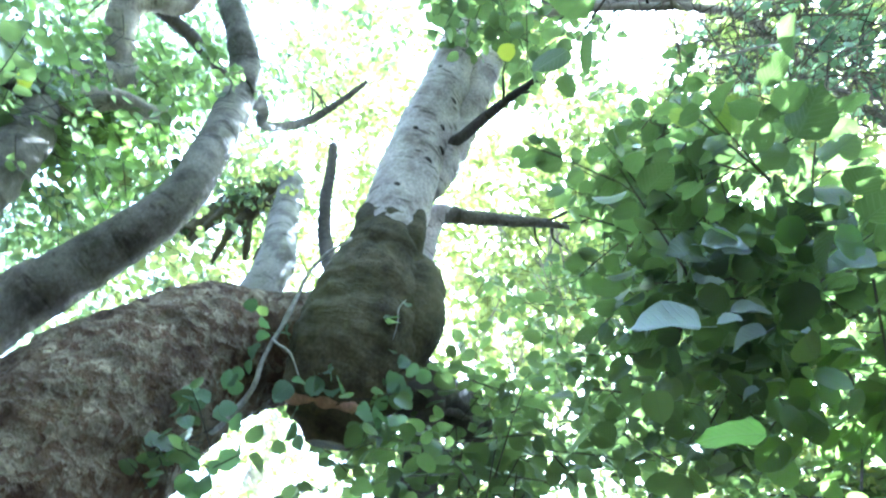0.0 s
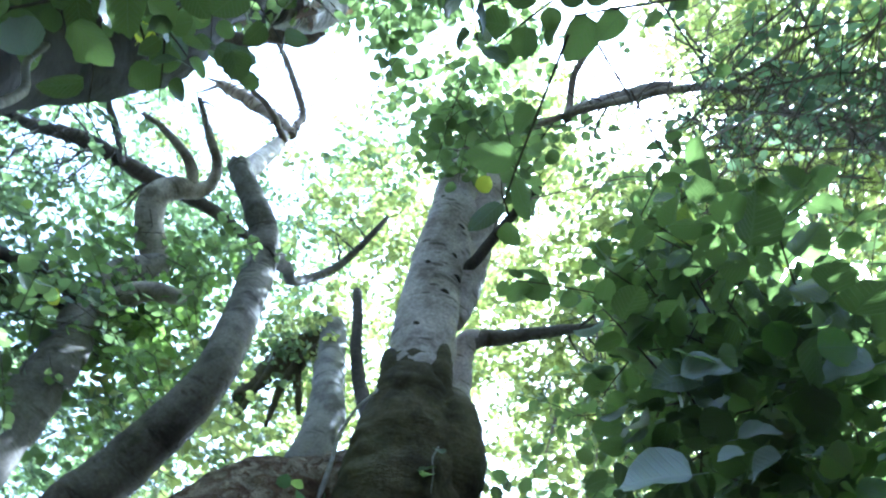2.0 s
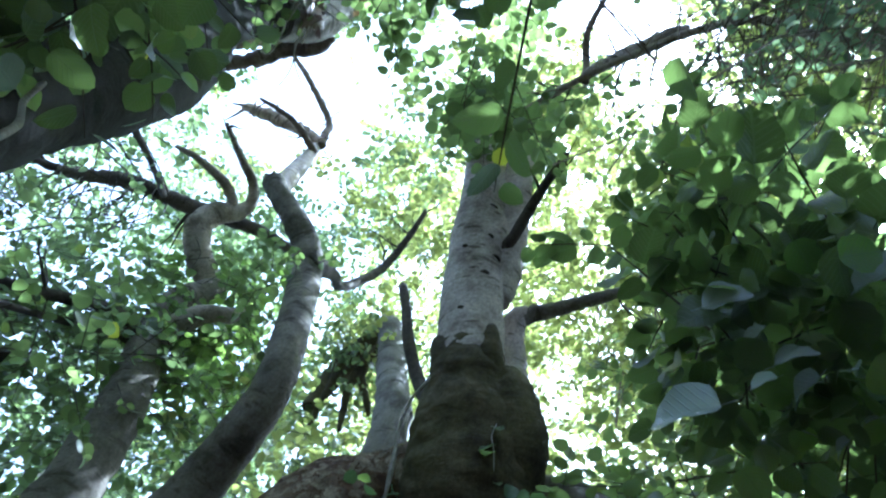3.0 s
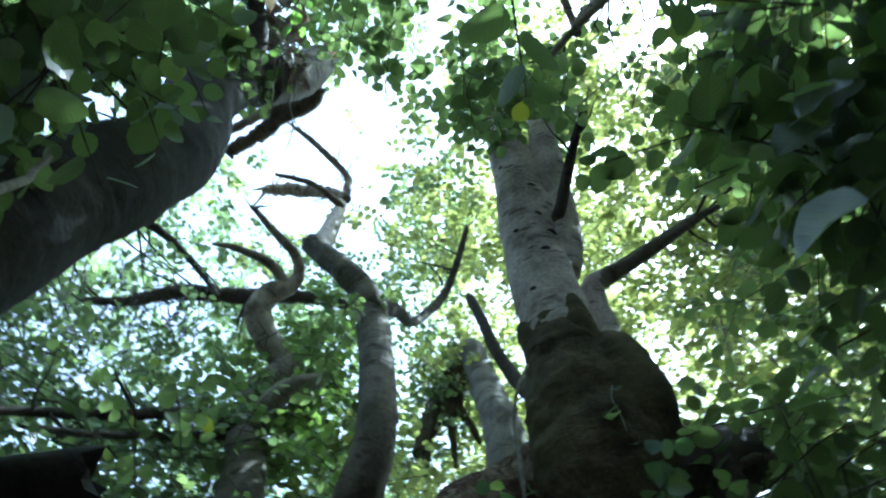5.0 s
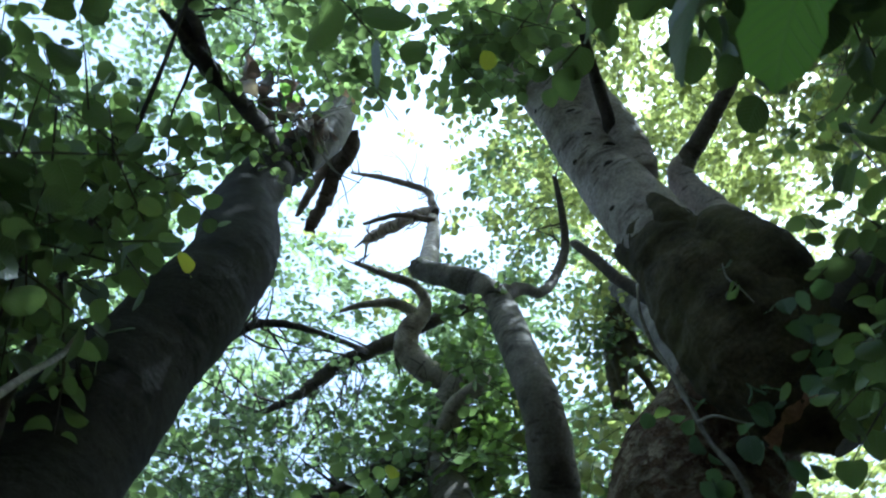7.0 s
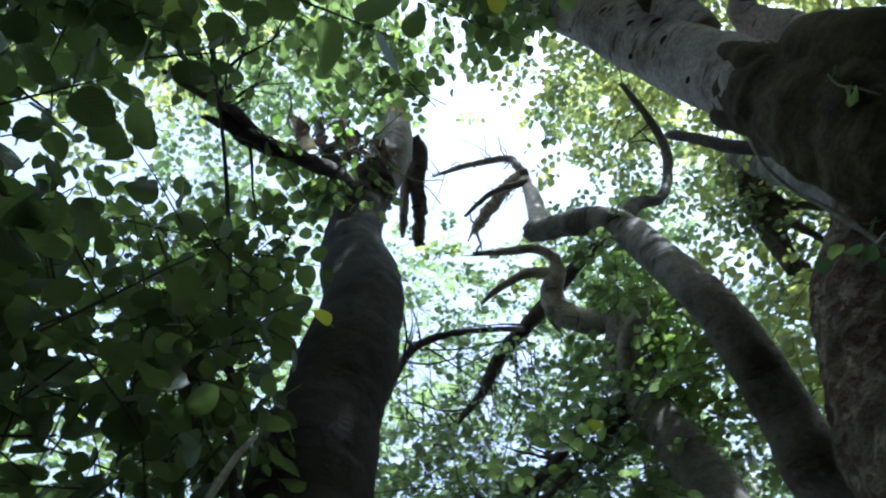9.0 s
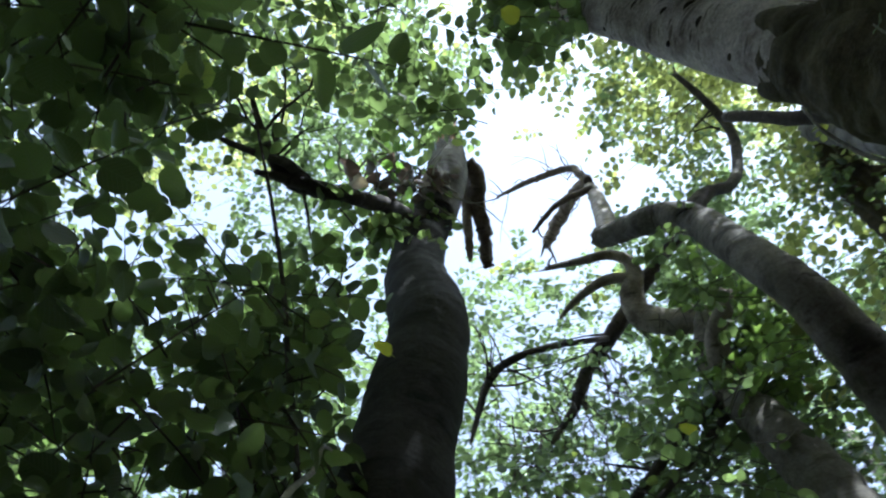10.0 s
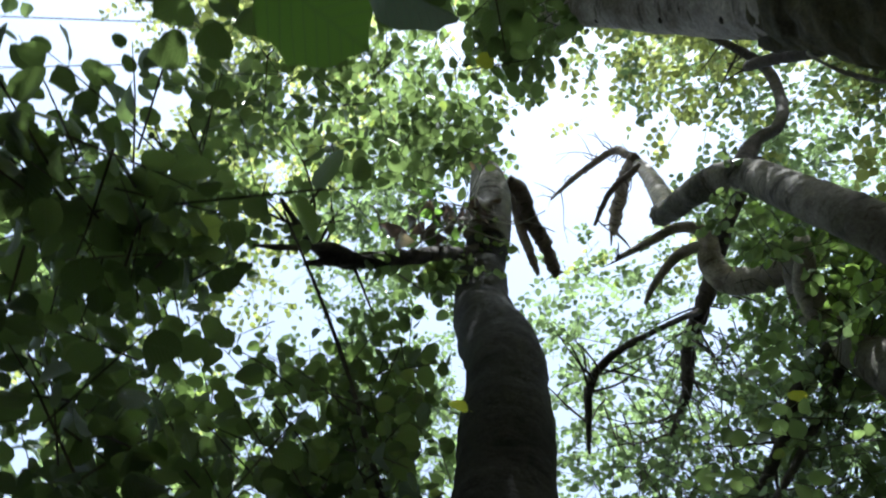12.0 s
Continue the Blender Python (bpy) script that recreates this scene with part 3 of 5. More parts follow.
limb("knob", [(-0.42, 1.62, 3.4, 0.07), (-0.438, 1.58, 3.55, 0.06), (-0.452, 1.545, 3.66, 0.05), (-0.46, 1.54, 3.72, 0.032), (-0.463, 1.535, 3.75, 0.012)], BARK_MOSSY, leaning, sides=16, step=0.02, seed=81, lump=0.25)
limb("branch", [(-0.24, 1.56, 4.33, 0.05), (-0.15, 1.54, 4.385, 0.031), (-0.019, 1.445, 4.448, 0.027), (0.113, 1.343, 4.5, 0.023), (0.26, 1.24, 4.54, 0.014)], BARK_DARK, leaning, sides=12, seed=2)
limb("stem", [(-0.38, 1.9, 3.2, 0.1), (-0.33, 1.9, 3.5, 0.1), (-0.295, 1.93, 3.75, 0.085), (-0.282, 1.94, 3.92, 0.074), (-0.253, 1.884, 4.104, 0.064), (-0.215, 1.842, 4.2, 0.056), (-0.16, 1.855, 4.245, 0.044)],
     BARK, leaning, "pale rear stem bending into a side branch", sides=24, step=0.02, seed=19)
limb("branch", [(-0.22, 1.845, 4.19, 0.045), (-0.14, 1.865, 4.245, 0.045), (-0.05, 1.885, 4.258, 0.039), (0.029, 1.888, 4.261, 0.036), (0.183, 1.895, 4.263, 0.031), (0.35, 1.91, 4.28, 0.022), (0.5, 1.95, 4.3, 0.01)],
     BARK_GREY, leaning, "dull side branch", sides=18, step=0.02, seed=12)
limb("stem", [(-0.29, 1.9, 3.84, 0.06), (-0.265, 1.83, 3.7, 0.08), (-0.228, 1.72, 3.48, 0.095), (-0.232, 1.749, 3.314, 0.118), (-0.28, 1.818, 3.2, 0.125), (-0.39, 1.87, 3.05, 0.12), (-0.48, 1.9, 2.94, 0.07)], BARK_MOSSY, leaning, "mossy shoulder of the swollen base", sides=28, step=0.02, seed=13, lump=0.1)
limb("limb", [(-0.36, 1.86, 3.04, 0.07), (-0.27, 1.93, 3.12, 0.1), (-0.18, 2.06, 3.21, 0.11), (-0.09, 2.27, 3.34, 0.108), (-0.005, 2.55, 3.54, 0.1), (0.03, 2.8, 3.72, 0.085), (0.035, 2.9, 3.8, 0.05)], BARK_DARK, leaning, "dark hollowed limb reaching back from the base", sides=32, seed=14, lump=0.3, rough=0.12, step=0.02, knots=((0.35, 1.0, 0.3), (0.6, 3.5, 0.25), (0.75, 5.2, 0.3)))
limb("ridge", [(-0.25, 1.87, 3.2, 0.016), (-0.208, 1.915, 3.252, 0.022), (-0.116, 2.178, 3.425, 0.026), (-0.02, 2.52, 3.63, 0.022), (0.03, 2.84, 3.82, 0.012)], BARK_GREY, GROWN[14], "pale ridge", sides=12, step=0.02, seed=18, lump=0.3, rough=0.15)
limb("ridge", [(-0.19, 1.96, 3.1, 0.008), (-0.14, 2.03, 3.13, 0.016), (-0.07, 2.1, 3.17, 0.019), (0.0, 2.19, 3.22, 0.012)], BARK_GREY, GROWN[14], sides=10, step=0.02, seed=28, lump=0.4, rough=0.2)
limb("limb", [(-0.16, 2.0, 3.18, 0.06), (-0.17, 2.1, 2.8, 0.065), (-0.2, 2.2, 1.5, 0.085), (-0.2, 2.25, -0.1, 0.12)], BARK_DARK, leaning, "dark upright limb from the ground", sides=18, seed=16, lump=0.2)
limb("stub", [(-0.62, 1.93, 3.7, 0.04), (-0.743, 1.924, 4.039, 0.036), (-0.788, 1.846, 4.277, 0.031), (-0.804, 1.796, 4.491, 0.028), (-0.824, 1.729, 4.701, 0.025)], BARK_DARK, leaning, "broken-off brown dead branch stub", sides=14, seed=15)
limb("vine", [(-0.52, 1.58, 3.56, 0.003), (-0.487, 1.529, 3.473, 0.005), (-0.564, 1.562, 3.431, 0.006), (-0.629, 1.615, 3.354, 0.007), (-0.65, 1.65, 3.27, 0.008), (-0.672, 1.675, 3.14, 0.008), (-0.705, 1.71, 3.01, 0.008), (-0.72, 1.76, 2.92, 0.009), (-0.77, 1.8, 2.84, 0.009), (-0.82, 1.82, 2.77, 0.009)], VINE_BARK, leaning, "thin pale climbing stem", sides=8, step=0.02, rough=0.15, lump=0.3)
limb("vine", [(-0.69, 1.69, 3.08, 0.006), (-0.64, 1.64, 3.0, 0.005), (-0.6, 1.65, 2.98, 0.004), (-0.56, 1.7, 2.92, 0.002)], VINE_BARK, leaning, sides=6, step=0.02, rough=0.1)
limb("vine", [(-0.25, 1.6, 3.22, 0.002), (-0.268, 1.6, 3.17, 0.003), (-0.262, 1.6, 3.1, 0.0025), (-0.27, 1.62, 3.04, 0.0015)], VINE_BARK, leaning, sides=6, step=0.02, rough=0.1)

# ---- curved grey tree ----
curved = thing("tree", (-2.1, 1.8, 0), "grey-barked tree with a kinked, crooked upper stem", "tree")
limb("trunk", [(-2.1, 1.8, -0.1, 0.26), (-2.0, 1.78, 1.5, 0.18), (-1.9, 1.75, 2.6, 0.15), (-1.73, 1.72, 3.15, 0.118), (-1.6, 1.685, 3.34, 0.11), (-1.485, 1.655, 3.475, 0.105), (-1.38, 1.615, 3.595, 0.098), (-1.283, 1.566, 3.735, 0.091), (-1.258, 1.538, 3.95, 0.087), (-1.305, 1.53, 4.33, 0.09), (-1.365, 1.525, 4.78, 0.092), (-1.372, 1.44, 4.99, 0.089), (-1.409, 1.325, 5.117, 0.083), (-1.52, 1.16, 5.33, 0.072), (-1.585, 1.08, 5.48, 0.07)],
     BARK_GREY, curved, "smooth grey crooked trunk", sides=32, step=0.03, seed=21, wrinkle=0.01)
limb("stem", [(-1.55, 1.13, 5.42, 0.05), (-1.6, 1.17, 5.7, 0.068), (-1.65, 1.21, 6.1, 0.066), (-1.69, 1.25, 6.55, 0.056), (-1.74, 1.265, 7.05, 0.045)], BARK, curved, sides=18, seed=22)
limb("branch", [(-1.355, 1.49, 4.82, 0.07), (-1.325, 1.6, 4.98, 0.05), (-1.35, 1.72, 5.12, 0.038), (-1.45, 1.9, 5.35, 0.036), (-1.5, 2.1, 5.75, 0.036), (-1.4, 2.25, 6.2, 0.036), (-1.2, 2.2, 6.5, 0.03), (-1.0, 2.1, 6.75, 0.02)], BARK_DARK, curved, "arching dark side branch", sides=14, seed=23)
limb("stub", [(-1.36, 1.49, 4.82, 0.075), (-1.352, 1.57, 4.98, 0.055), (-1.345, 1.61, 5.06, 0.035)], BARK_GREY, curved, "knob at the crook", sides=18, step=0.02, seed=27, lump=0.3)
limb("branch", [(-1.66, 1.26, 6.85, 0.04), (-1.664, 1.228, 7.124, 0.036), (-1.648, 1.172, 7.331, 0.034), (-1.713, 0.777, 7.519, 0.028), (-1.812, 0.451, 7.667, 0.012)], BARK_TWIG, curved, sides=14, seed=24, step=0.02, lump=0.3, rough=0.2)
limb("branch", [(-1.64, 1.25, 6.6, 0.03), (-1.695, 0.939, 6.62, 0.026), (-1.859, 0.678, 6.6, 0.014)], BARK_TWIG, curved, sides=14, seed=25, step=0.02, lump=0.3, rough=0.2)
limb("branch", [(-1.66, 1.24, 6.9, 0.04), (-1.9, 1.05, 7.1, 0.06), (-2.2, 0.83, 7.22, 0.055), (-2.3, 0.762, 7.25, 0.03)], BARK_PALE, curved, sides=14, seed=26, step=0.02, lump=0.35, rough=0.2)

# ---- hooked tree ----
hooked = thing("tree", (-1.95, 1.4, 0), "slender grey tree ending in a hooked crooked top", "tree")
# darker bark stands for shade on the trunk, lighter bark for the lit top
limb("trunk", [(-1.95, 1.4, -0.1, 0.22), (-1.95, 1.42, 1.6, 0.16), (-1.95, 1.44, 3.0, 0.13), (-1.93, 1.42, 3.5, 0.116), (-1.975, 1.395, 3.9, 0.102), (-2.135, 1.41, 4.313, 0.095), (-2.24, 1.43, 4.8, 0.09), (-2.215, 1.53, 5.08, 0.088), (-2.23, 1.57, 5.2, 0.085)],
     BARK_GREY, hooked, "slender shaded grey trunk", sides=28, step=0.025, seed=30, lump=0.1)
limb("stem", [(-2.22, 1.52, 5.06, 0.084), (-2.245, 1.575, 5.24, 0.089), (-2.272, 1.353, 5.37, 0.093), (-2.234, 1.203, 5.507, 0.09), (-2.14, 1.208, 5.644, 0.082), (-2.06, 1.265, 5.725, 0.066), (-1.975, 1.265, 5.806, 0.045), (-1.905, 1.145, 5.861, 0.038), (-1.9, 0.968, 5.886, 0.032), (-1.888, 0.685, 5.916, 0.018)],
     BARK_HOOK, hooked, "pale hooked crooked top", sides=28, step=0.02, seed=31, wrinkle=0.015, lump=0.08)
limb("stem", [(-2.1, 1.4, 4.3, 0.075), (-1.93, 1.37, 4.34, 0.064), (-1.8, 1.385, 4.39, 0.055), (-1.701, 1.457, 4.439, 0.044), (-1.62, 1.5, 4.48, 0.034)], BARK_HOOK, hooked, "short bent side stem", sides=18, seed=36)
limb("limb", [(-2.5, 0.98, 5.73, 0.024), (-2.25, 0.75, 5.4, 0.02), (-2.09, 0.45, 5.19, 0.024), (-2.103, 0.23, 5.154, 0.028), (-2.176, 0.092, 5.09, 0.028), (-2.304, -0.014, 4.984, 0.022), (-2.4, -0.1, 4.85, 0.01)], BARK_DARK, hooked, "dark crooked bare limb", sides=14, seed=37, lump=0.2, rough=0.12)
limb("branch", [(-2.12, 1.235, 5.66, 0.055), (-2.056, 1.2, 5.72, 0.042), (-2.042, 1.042, 5.755, 0.037), (-2.137, 0.811, 5.756, 0.026), (-2.2, 0.68, 5.7, 0.014)], BARK_HOOK, hooked, sides=12, seed=32)
limb("limb", [(-1.9, 1.9, 6.05, 0.03), (-2.0, 1.65, 5.95, 0.044), (-2.121, 1.447, 5.898, 0.05), (-2.382, 1.141, 5.8, 0.056), (-2.53, 0.937, 5.729, 0.06), (-2.687, 0.729, 5.635, 0.056), (-2.872, 0.558, 5.5, 0.038), (-3.05, 0.25, 5.33, 0.014)], BARK_DARK, hooked, "dark forked dead limb", sides=14, seed=33, lump=0.25, rough=0.12)
limb("branch", [(-2.1, 1.4, 4.3, 0.045), (-2.12, 1.13, 4.214, 0.035), (-2.231, 0.823, 3.995, 0.028), (-2.26, 0.55, 3.78, 0.022), (-2.28, 0.2, 3.5, 0.015)], BARK_DARK, hooked, sides=12, seed=34)
limb("branch", [(-2.15, 1.4, 4.3, 0.03), (-2.254, 1.222, 4.23, 0.022), (-2.144, 0.787, 3.759, 0.016), (-1.95, 0.5, 3.4, 0.01)], BARK_DARK, hooked, sides=10, seed=35)

# ---- near dark tree ----
near_tree = thing("tree", (-0.92, 0.02, 0), "tall dark-shaded tree with a ringed pale broken top", "tree")
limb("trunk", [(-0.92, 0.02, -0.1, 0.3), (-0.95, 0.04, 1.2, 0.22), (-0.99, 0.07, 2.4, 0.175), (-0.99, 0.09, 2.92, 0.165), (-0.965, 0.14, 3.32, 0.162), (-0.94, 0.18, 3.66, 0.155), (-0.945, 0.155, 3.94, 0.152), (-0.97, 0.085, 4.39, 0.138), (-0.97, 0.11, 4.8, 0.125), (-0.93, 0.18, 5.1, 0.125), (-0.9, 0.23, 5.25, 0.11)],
     BARK_SHADED, near_tree, "dark-shaded smooth grey trunk", sides=36, seed=41)
limb("stem", [(-0.94, 0.17, 5.0, 0.115), (-0.895, 0.25, 5.35, 0.12), (-0.855, 0.275, 5.7, 0.122), (-0.83, 0.285, 6.0, 0.1)], BARK_RINGED, near_tree, "pale ringed upper stem", sides=30, step=0.02, seed=42, wrinkle=0.07)
limb("stub", [(-0.9, 0.4, 5.8, 0.05), (-0.98, 0.43, 5.78, 0.055), (-1.093, 0.405, 5.76, 0.055), (-1.33, 0.367, 5.719, 0.052), (-1.6, 0.316, 5.612, 0.04)], BARK_TWIG, near_tree, "brown hanging broken limb", sides=18, step=0.02, seed=43, lump=0.5, rough=0.3)
limb("branch", [(-0.92, 0.14, 4.95, 0.045), (-0.78, 0.1, 4.68, 0.04), (-0.6, 0.06, 4.36, 0.036), (-0.52, 0.01, 4.24, 0.036), (-0.44, -0.07, 4.17, 0.04), (-0.329, -0.197, 4.122, 0.034), (-0.22, -0.21, 4.03, 0.028), (-0.09, -0.18, 3.95, 0.018), (0.06, -0.14, 3.9, 0.008)], BARK_DARK, near_tree, sides=16, step=0.02, seed=44, lump=0.4, rough=0.2)
limb("branch", [(-0.36, -0.17, 4.13, 0.04), (-0.23, -0.16, 4.02, 0.022), (-0.11, -0.22, 3.86, 0.014), (0.0, -0.28, 3.75, 0.008)], BARK_DARK, near_tree, sides=12, step=0.02, seed=47, lump=0.3, rough=0.15)
limb("branch", [(-0.5, 0.02, 4.17, 0.03), (-0.38, -0.1, 4.08, 0.03), (-0.28, -0.2, 4.03, 0.024), (-0.2, -0.26, 3.93, 0.012)], BARK_DARK, near_tree, sides=12, step=0.02, seed=61, lump=0.4, rough=0.2)
limb("stub", [(-0.97, 0.12, 2.3, 0.08), (-1.127, 0.417, 2.47, 0.066), (-1.055, 0.508, 2.507, 0.06), (-0.989, 0.59, 2.54, 0.058)], BARK_SHADED, near_tree, "sawn-off dark limb stub", sides=20, seed=45, lump=0.15)

# ---- tree behind ----
rear = thing("tree", (-2.1, 3.25, 0), "grey tree behind with an ivy-dark crown limb", "tree")
limb("trunk", [(-2.1, 3.25, -0.1, 0.24), (-2.0, 3.15, 2.3, 0.17), (-1.78, 3.02, 3.4, 0.15), (-1.48, 2.85, 4.4, 0.138), (-1.382, 2.79, 4.976, 0.132), (-1.526, 2.894, 5.654, 0.122), (-1.65, 2.94, 6.358, 0.115), (-1.75, 2.97, 6.6, 0.08)], BARK_RINGED, rear, "pale grey rear trunk", sides=24, seed=51)
limb("limb", [(-1.68, 2.98, 6.35, 0.11), (-1.932, 2.967, 6.193, 0.12), (-2.125, 2.968, 5.966, 0.1), (-2.3, 2.97, 5.6, 0.06)], BARK_MOSSY, rear, "dark mossy limb", sides=18, seed=52)
limb("branch", [(-1.659, 2.896, 6.203, 0.05), (-1.879, 3.002, 5.917, 0.035), (-1.863, 3.128, 5.709, 0.03), (-1.876, 3.233, 5.625, 0.018)], BARK_MOSSY, rear, "drooping mossy branch", sides=12, seed=56, lump=0.3, rough=0.15)
limb("branch", [(-1.857, 2.955, 6.022, 0.05), (-1.975, 2.996, 5.745, 0.035), (-2.037, 3.09, 5.579, 0.028), (-2.078, 3.159, 5.435, 0.015)], BARK_MOSSY, rear, "", sides=12, seed=57, lump=0.3, rough=0.15)
limb("branch", [(-2.013, 2.876, 5.933, 0.05), (-2.146, 2.945, 5.688, 0.03), (-2.259, 3.021, 5.5, 0.022), (-2.314, 3.068, 5.36, 0.012)], BARK_MOSSY, rear, "", sides=12, seed=58, lump=0.3, rough=0.15)
limb("branch", [(-1.656, 2.963, 6.041, 0.03), (-1.725, 3.109, 5.787, 0.024), (-1.796, 3.213, 5.612, 0.012)], BARK_MOSSY, rear, "", sides=12, seed=59, lump=0.3, rough=0.15)
# ---- bare twigs and torn wood ----
rng = np.random.default_rng(21)
side_twigs(rng, [(-2.121, 1.447, 5.898, 0.05), (-2.53, 0.937, 5.729, 0.06), (-2.872, 0.558, 5.5, 0.038), (-3.05, 0.25, 5.33, 0.014)], 30, GROWN[33], BARK_DARK, (0.3, 0.75), 0.009, -0.3)
side_twigs(rng, [(-2.304, -0.014, 4.984, 0.038), (-2.176, 0.092, 5.09, 0.032), (-2.082, 0.444, 5.181, 0.02)], 12, GROWN[37], BARK_DARK, (0.25, 0.6), 0.008, -0.5, 0.0)
side_twigs(rng, [(-1.905, 1.145, 5.861, 0.038), (-1.9, 0.968, 5.886, 0.032), (-1.888, 0.685, 5.916, 0.018)], 4, GROWN[31], BARK_DARK, (0.12, 0.3), 0.008)
side_twigs(rng, [(-2.12, 1.13, 4.214, 0.035), (-2.231, 0.823, 3.995, 0.028), (-2.28, 0.2, 3.5, 0.015)], 12, GROWN[34], BARK_DARK, (0.25, 0.6), 0.008)
side_twigs(rng, [(-1.66, 1.26, 6.85, 0.04), (-1.648, 1.172, 7.331, 0.034), (-1.713, 0.777, 7.519, 0.028), (-1.812, 0.451, 7.667, 0.012)], 7, GROWN[24], BARK_TWIG, (0.25, 0.55), 0.006)
side_twigs(rng, [(-1.9, 1.05, 7.1, 0.045), (-2.3, 0.762, 7.25, 0.026)], 4, GROWN[26], BARK_PALE, (0.15, 0.3), 0.02, 0.2, 0.7)
side_twigs(rng, [(-1.5, 2.1, 5.75, 0.036), (-1.2, 2.2, 6.5, 0.03), (-1.0, 2.1, 6.75, 0.02)], 7, GROWN[23], BARK_DARK, (0.15, 0.4), 0.009)
side_twigs(rng, [(-0.5, 0.0, 4.19, 0.05), (-0.329, -0.197, 4.122, 0.045), (-0.05, -0.17, 3.93, 0.015)], 13, GROWN[44], BARK_DARK, (0.2, 0.5), 0.007)
side_twigs(rng, [(0.029, 1.888, 4.261, 0.036), (0.5, 1.95, 4.3, 0.012)], 6, GROWN[12], BARK_DARK, (0.15, 0.35), 0.008)
side_twigs(rng, [(-0.019, 1.445, 4.448, 0.027), (0.26, 1.24, 4.54, 0.014)], 4, GROWN[2], BARK_DARK, (0.1, 0.3), 0.007)
limb("branch", [(-0.9, 0.12, 2.3, 0.02), (-0.7, 0.06, 2.5, 0.011), (-0.516, 0.022, 2.829, 0.008), (-0.392, -0.016, 3.12, 0.007), (-0.224, -0.043, 3.375, 0.006), (-0.062, -0.081, 3.618, 0.005), (0.03, -0.1, 3.75, 0.005)], BARK_DARK, near_tree, "thin dark upright shoot", sides=8, seed=46)
limb("branch", [(-0.64, 0.13, 2.66, 0.003), (-0.56, 0.135, 2.605, 0.004), (-0.53, 0.15, 2.5, 0.005), (-0.44, 0.18, 2.34, 0.006), (-0.4, 0.18, 2.2, 0.006)], VINE_BARK, near_tree, "bare pale bent stick", sides=8, step=0.02, rough=0.12, lump=0.2, seed=62)
fork_rng = np.random.default_rng(8)
side_twigs(fork_rng, [(-1.66, 1.26, 6.85, 0.04), (-1.648, 1.172, 7.331, 0.034), (-1.713, 0.777, 7.519, 0.028), (-1.812, 0.451, 7.667, 0.012)], 12, GROWN[24], BARK_TWIG, (0.1, 0.3), 0.008, 0.1, 0.0)
side_twigs(fork_rng, [(-1.64, 1.25, 6.6, 0.03), (-1.695, 0.939, 6.62, 0.026), (-1.859, 0.678, 6.6, 0.014)], 7, GROWN[25], BARK_TWIG, (0.08, 0.25), 0.007, 0.1, 0.0)
for k in range(9):
    a, up = rng.uniform(0, 6.28), rng.uniform(0.06, 0.2)
    x, y = -0.83 + 0.08 * math.cos(a), 0.285 + 0.08 * math.sin(a)
    limb("splinter", [(x, y, 5.9, 0.022), (x + 0.03 * math.cos(a), y + 0.03 * math.sin(a), 6.05, 0.016), (x + 0.08 * math.cos(a), y + 0.08 * math.sin(a), 6.08 + up, 0.003)], WOOD_CUT, GROWN[42], "torn orange-brown splinter" if k == 0 else "", sides=6, step=0.04)
limb("scar", [(-0.62, 1.84, 2.96, 0.02), (-0.55, 1.8, 2.93, 0.045), (-0.47, 1.79, 2.92, 0.052), (-0.4, 1.81, 2.92, 0.045), (-0.34, 1.83, 2.95, 0.02)], WOOD_CUT, leaning, "pale salmon torn wood under the stem", sides=18, step=0.02, seed=17, lump=0.25, rough=0.12)
limb("branch", [(-0.83, 0.3, 5.95, 0.03), (-0.8, 0.34, 6.25, 0.024), (-0.78, 0.36, 6.7, 0.016), (-0.76, 0.36, 7.2, 0.008)], BARK_DARK, near_tree, sides=8, seed=48)
limb("stub", [(-0.92, 0.36, 5.85, 0.04), (-1.12, 0.32, 5.77, 0.035), (-1.38, 0.25, 5.62, 0.03), (-1.5, 0.22, 5.55, 0.015)], BARK_PALE, near_tree, "pale split hanging limb", sides=14, step=0.02, seed=49, lump=0.5, rough=0.3)

# ---- leaves of the near trees ----
# clumps of leafy sprays: their middles
RIGHT_A = [(0.54, 1.64, 2.69), (0.48, 0.99, 3.11), (0.64, 0.84, 2.42), (0.44, 0.91, 2.45), (0.62, 1.31, 2.52), (0.35, 1.33, 2.32), (0.55, 1.03, 2.83), (0.55, 0.84, 2.79), (0.49, 0.7, 2.37), (0.7, 1.26, 2.3), (0.59, 1.02, 2.48), (0.44, 1.14, 2.67), (0.53, 0.78, 2.54), (0.88, 1.18, 2.76), (0.51, 1.41, 2.73), (0.52, 0.99, 2.15), (0.76, 1.09, 2.59), (0.73, 1.23, 2.83), (0.4, 1.12, 2.45), (0.69, 1.97, 3.22), (0.78, 1.31, 3.01), (0.74, 1.9, 3.01), (1.32, 1.72, 3.98), (1.02, 1.54, 2.85), (1.02, 1.64, 3.07)]
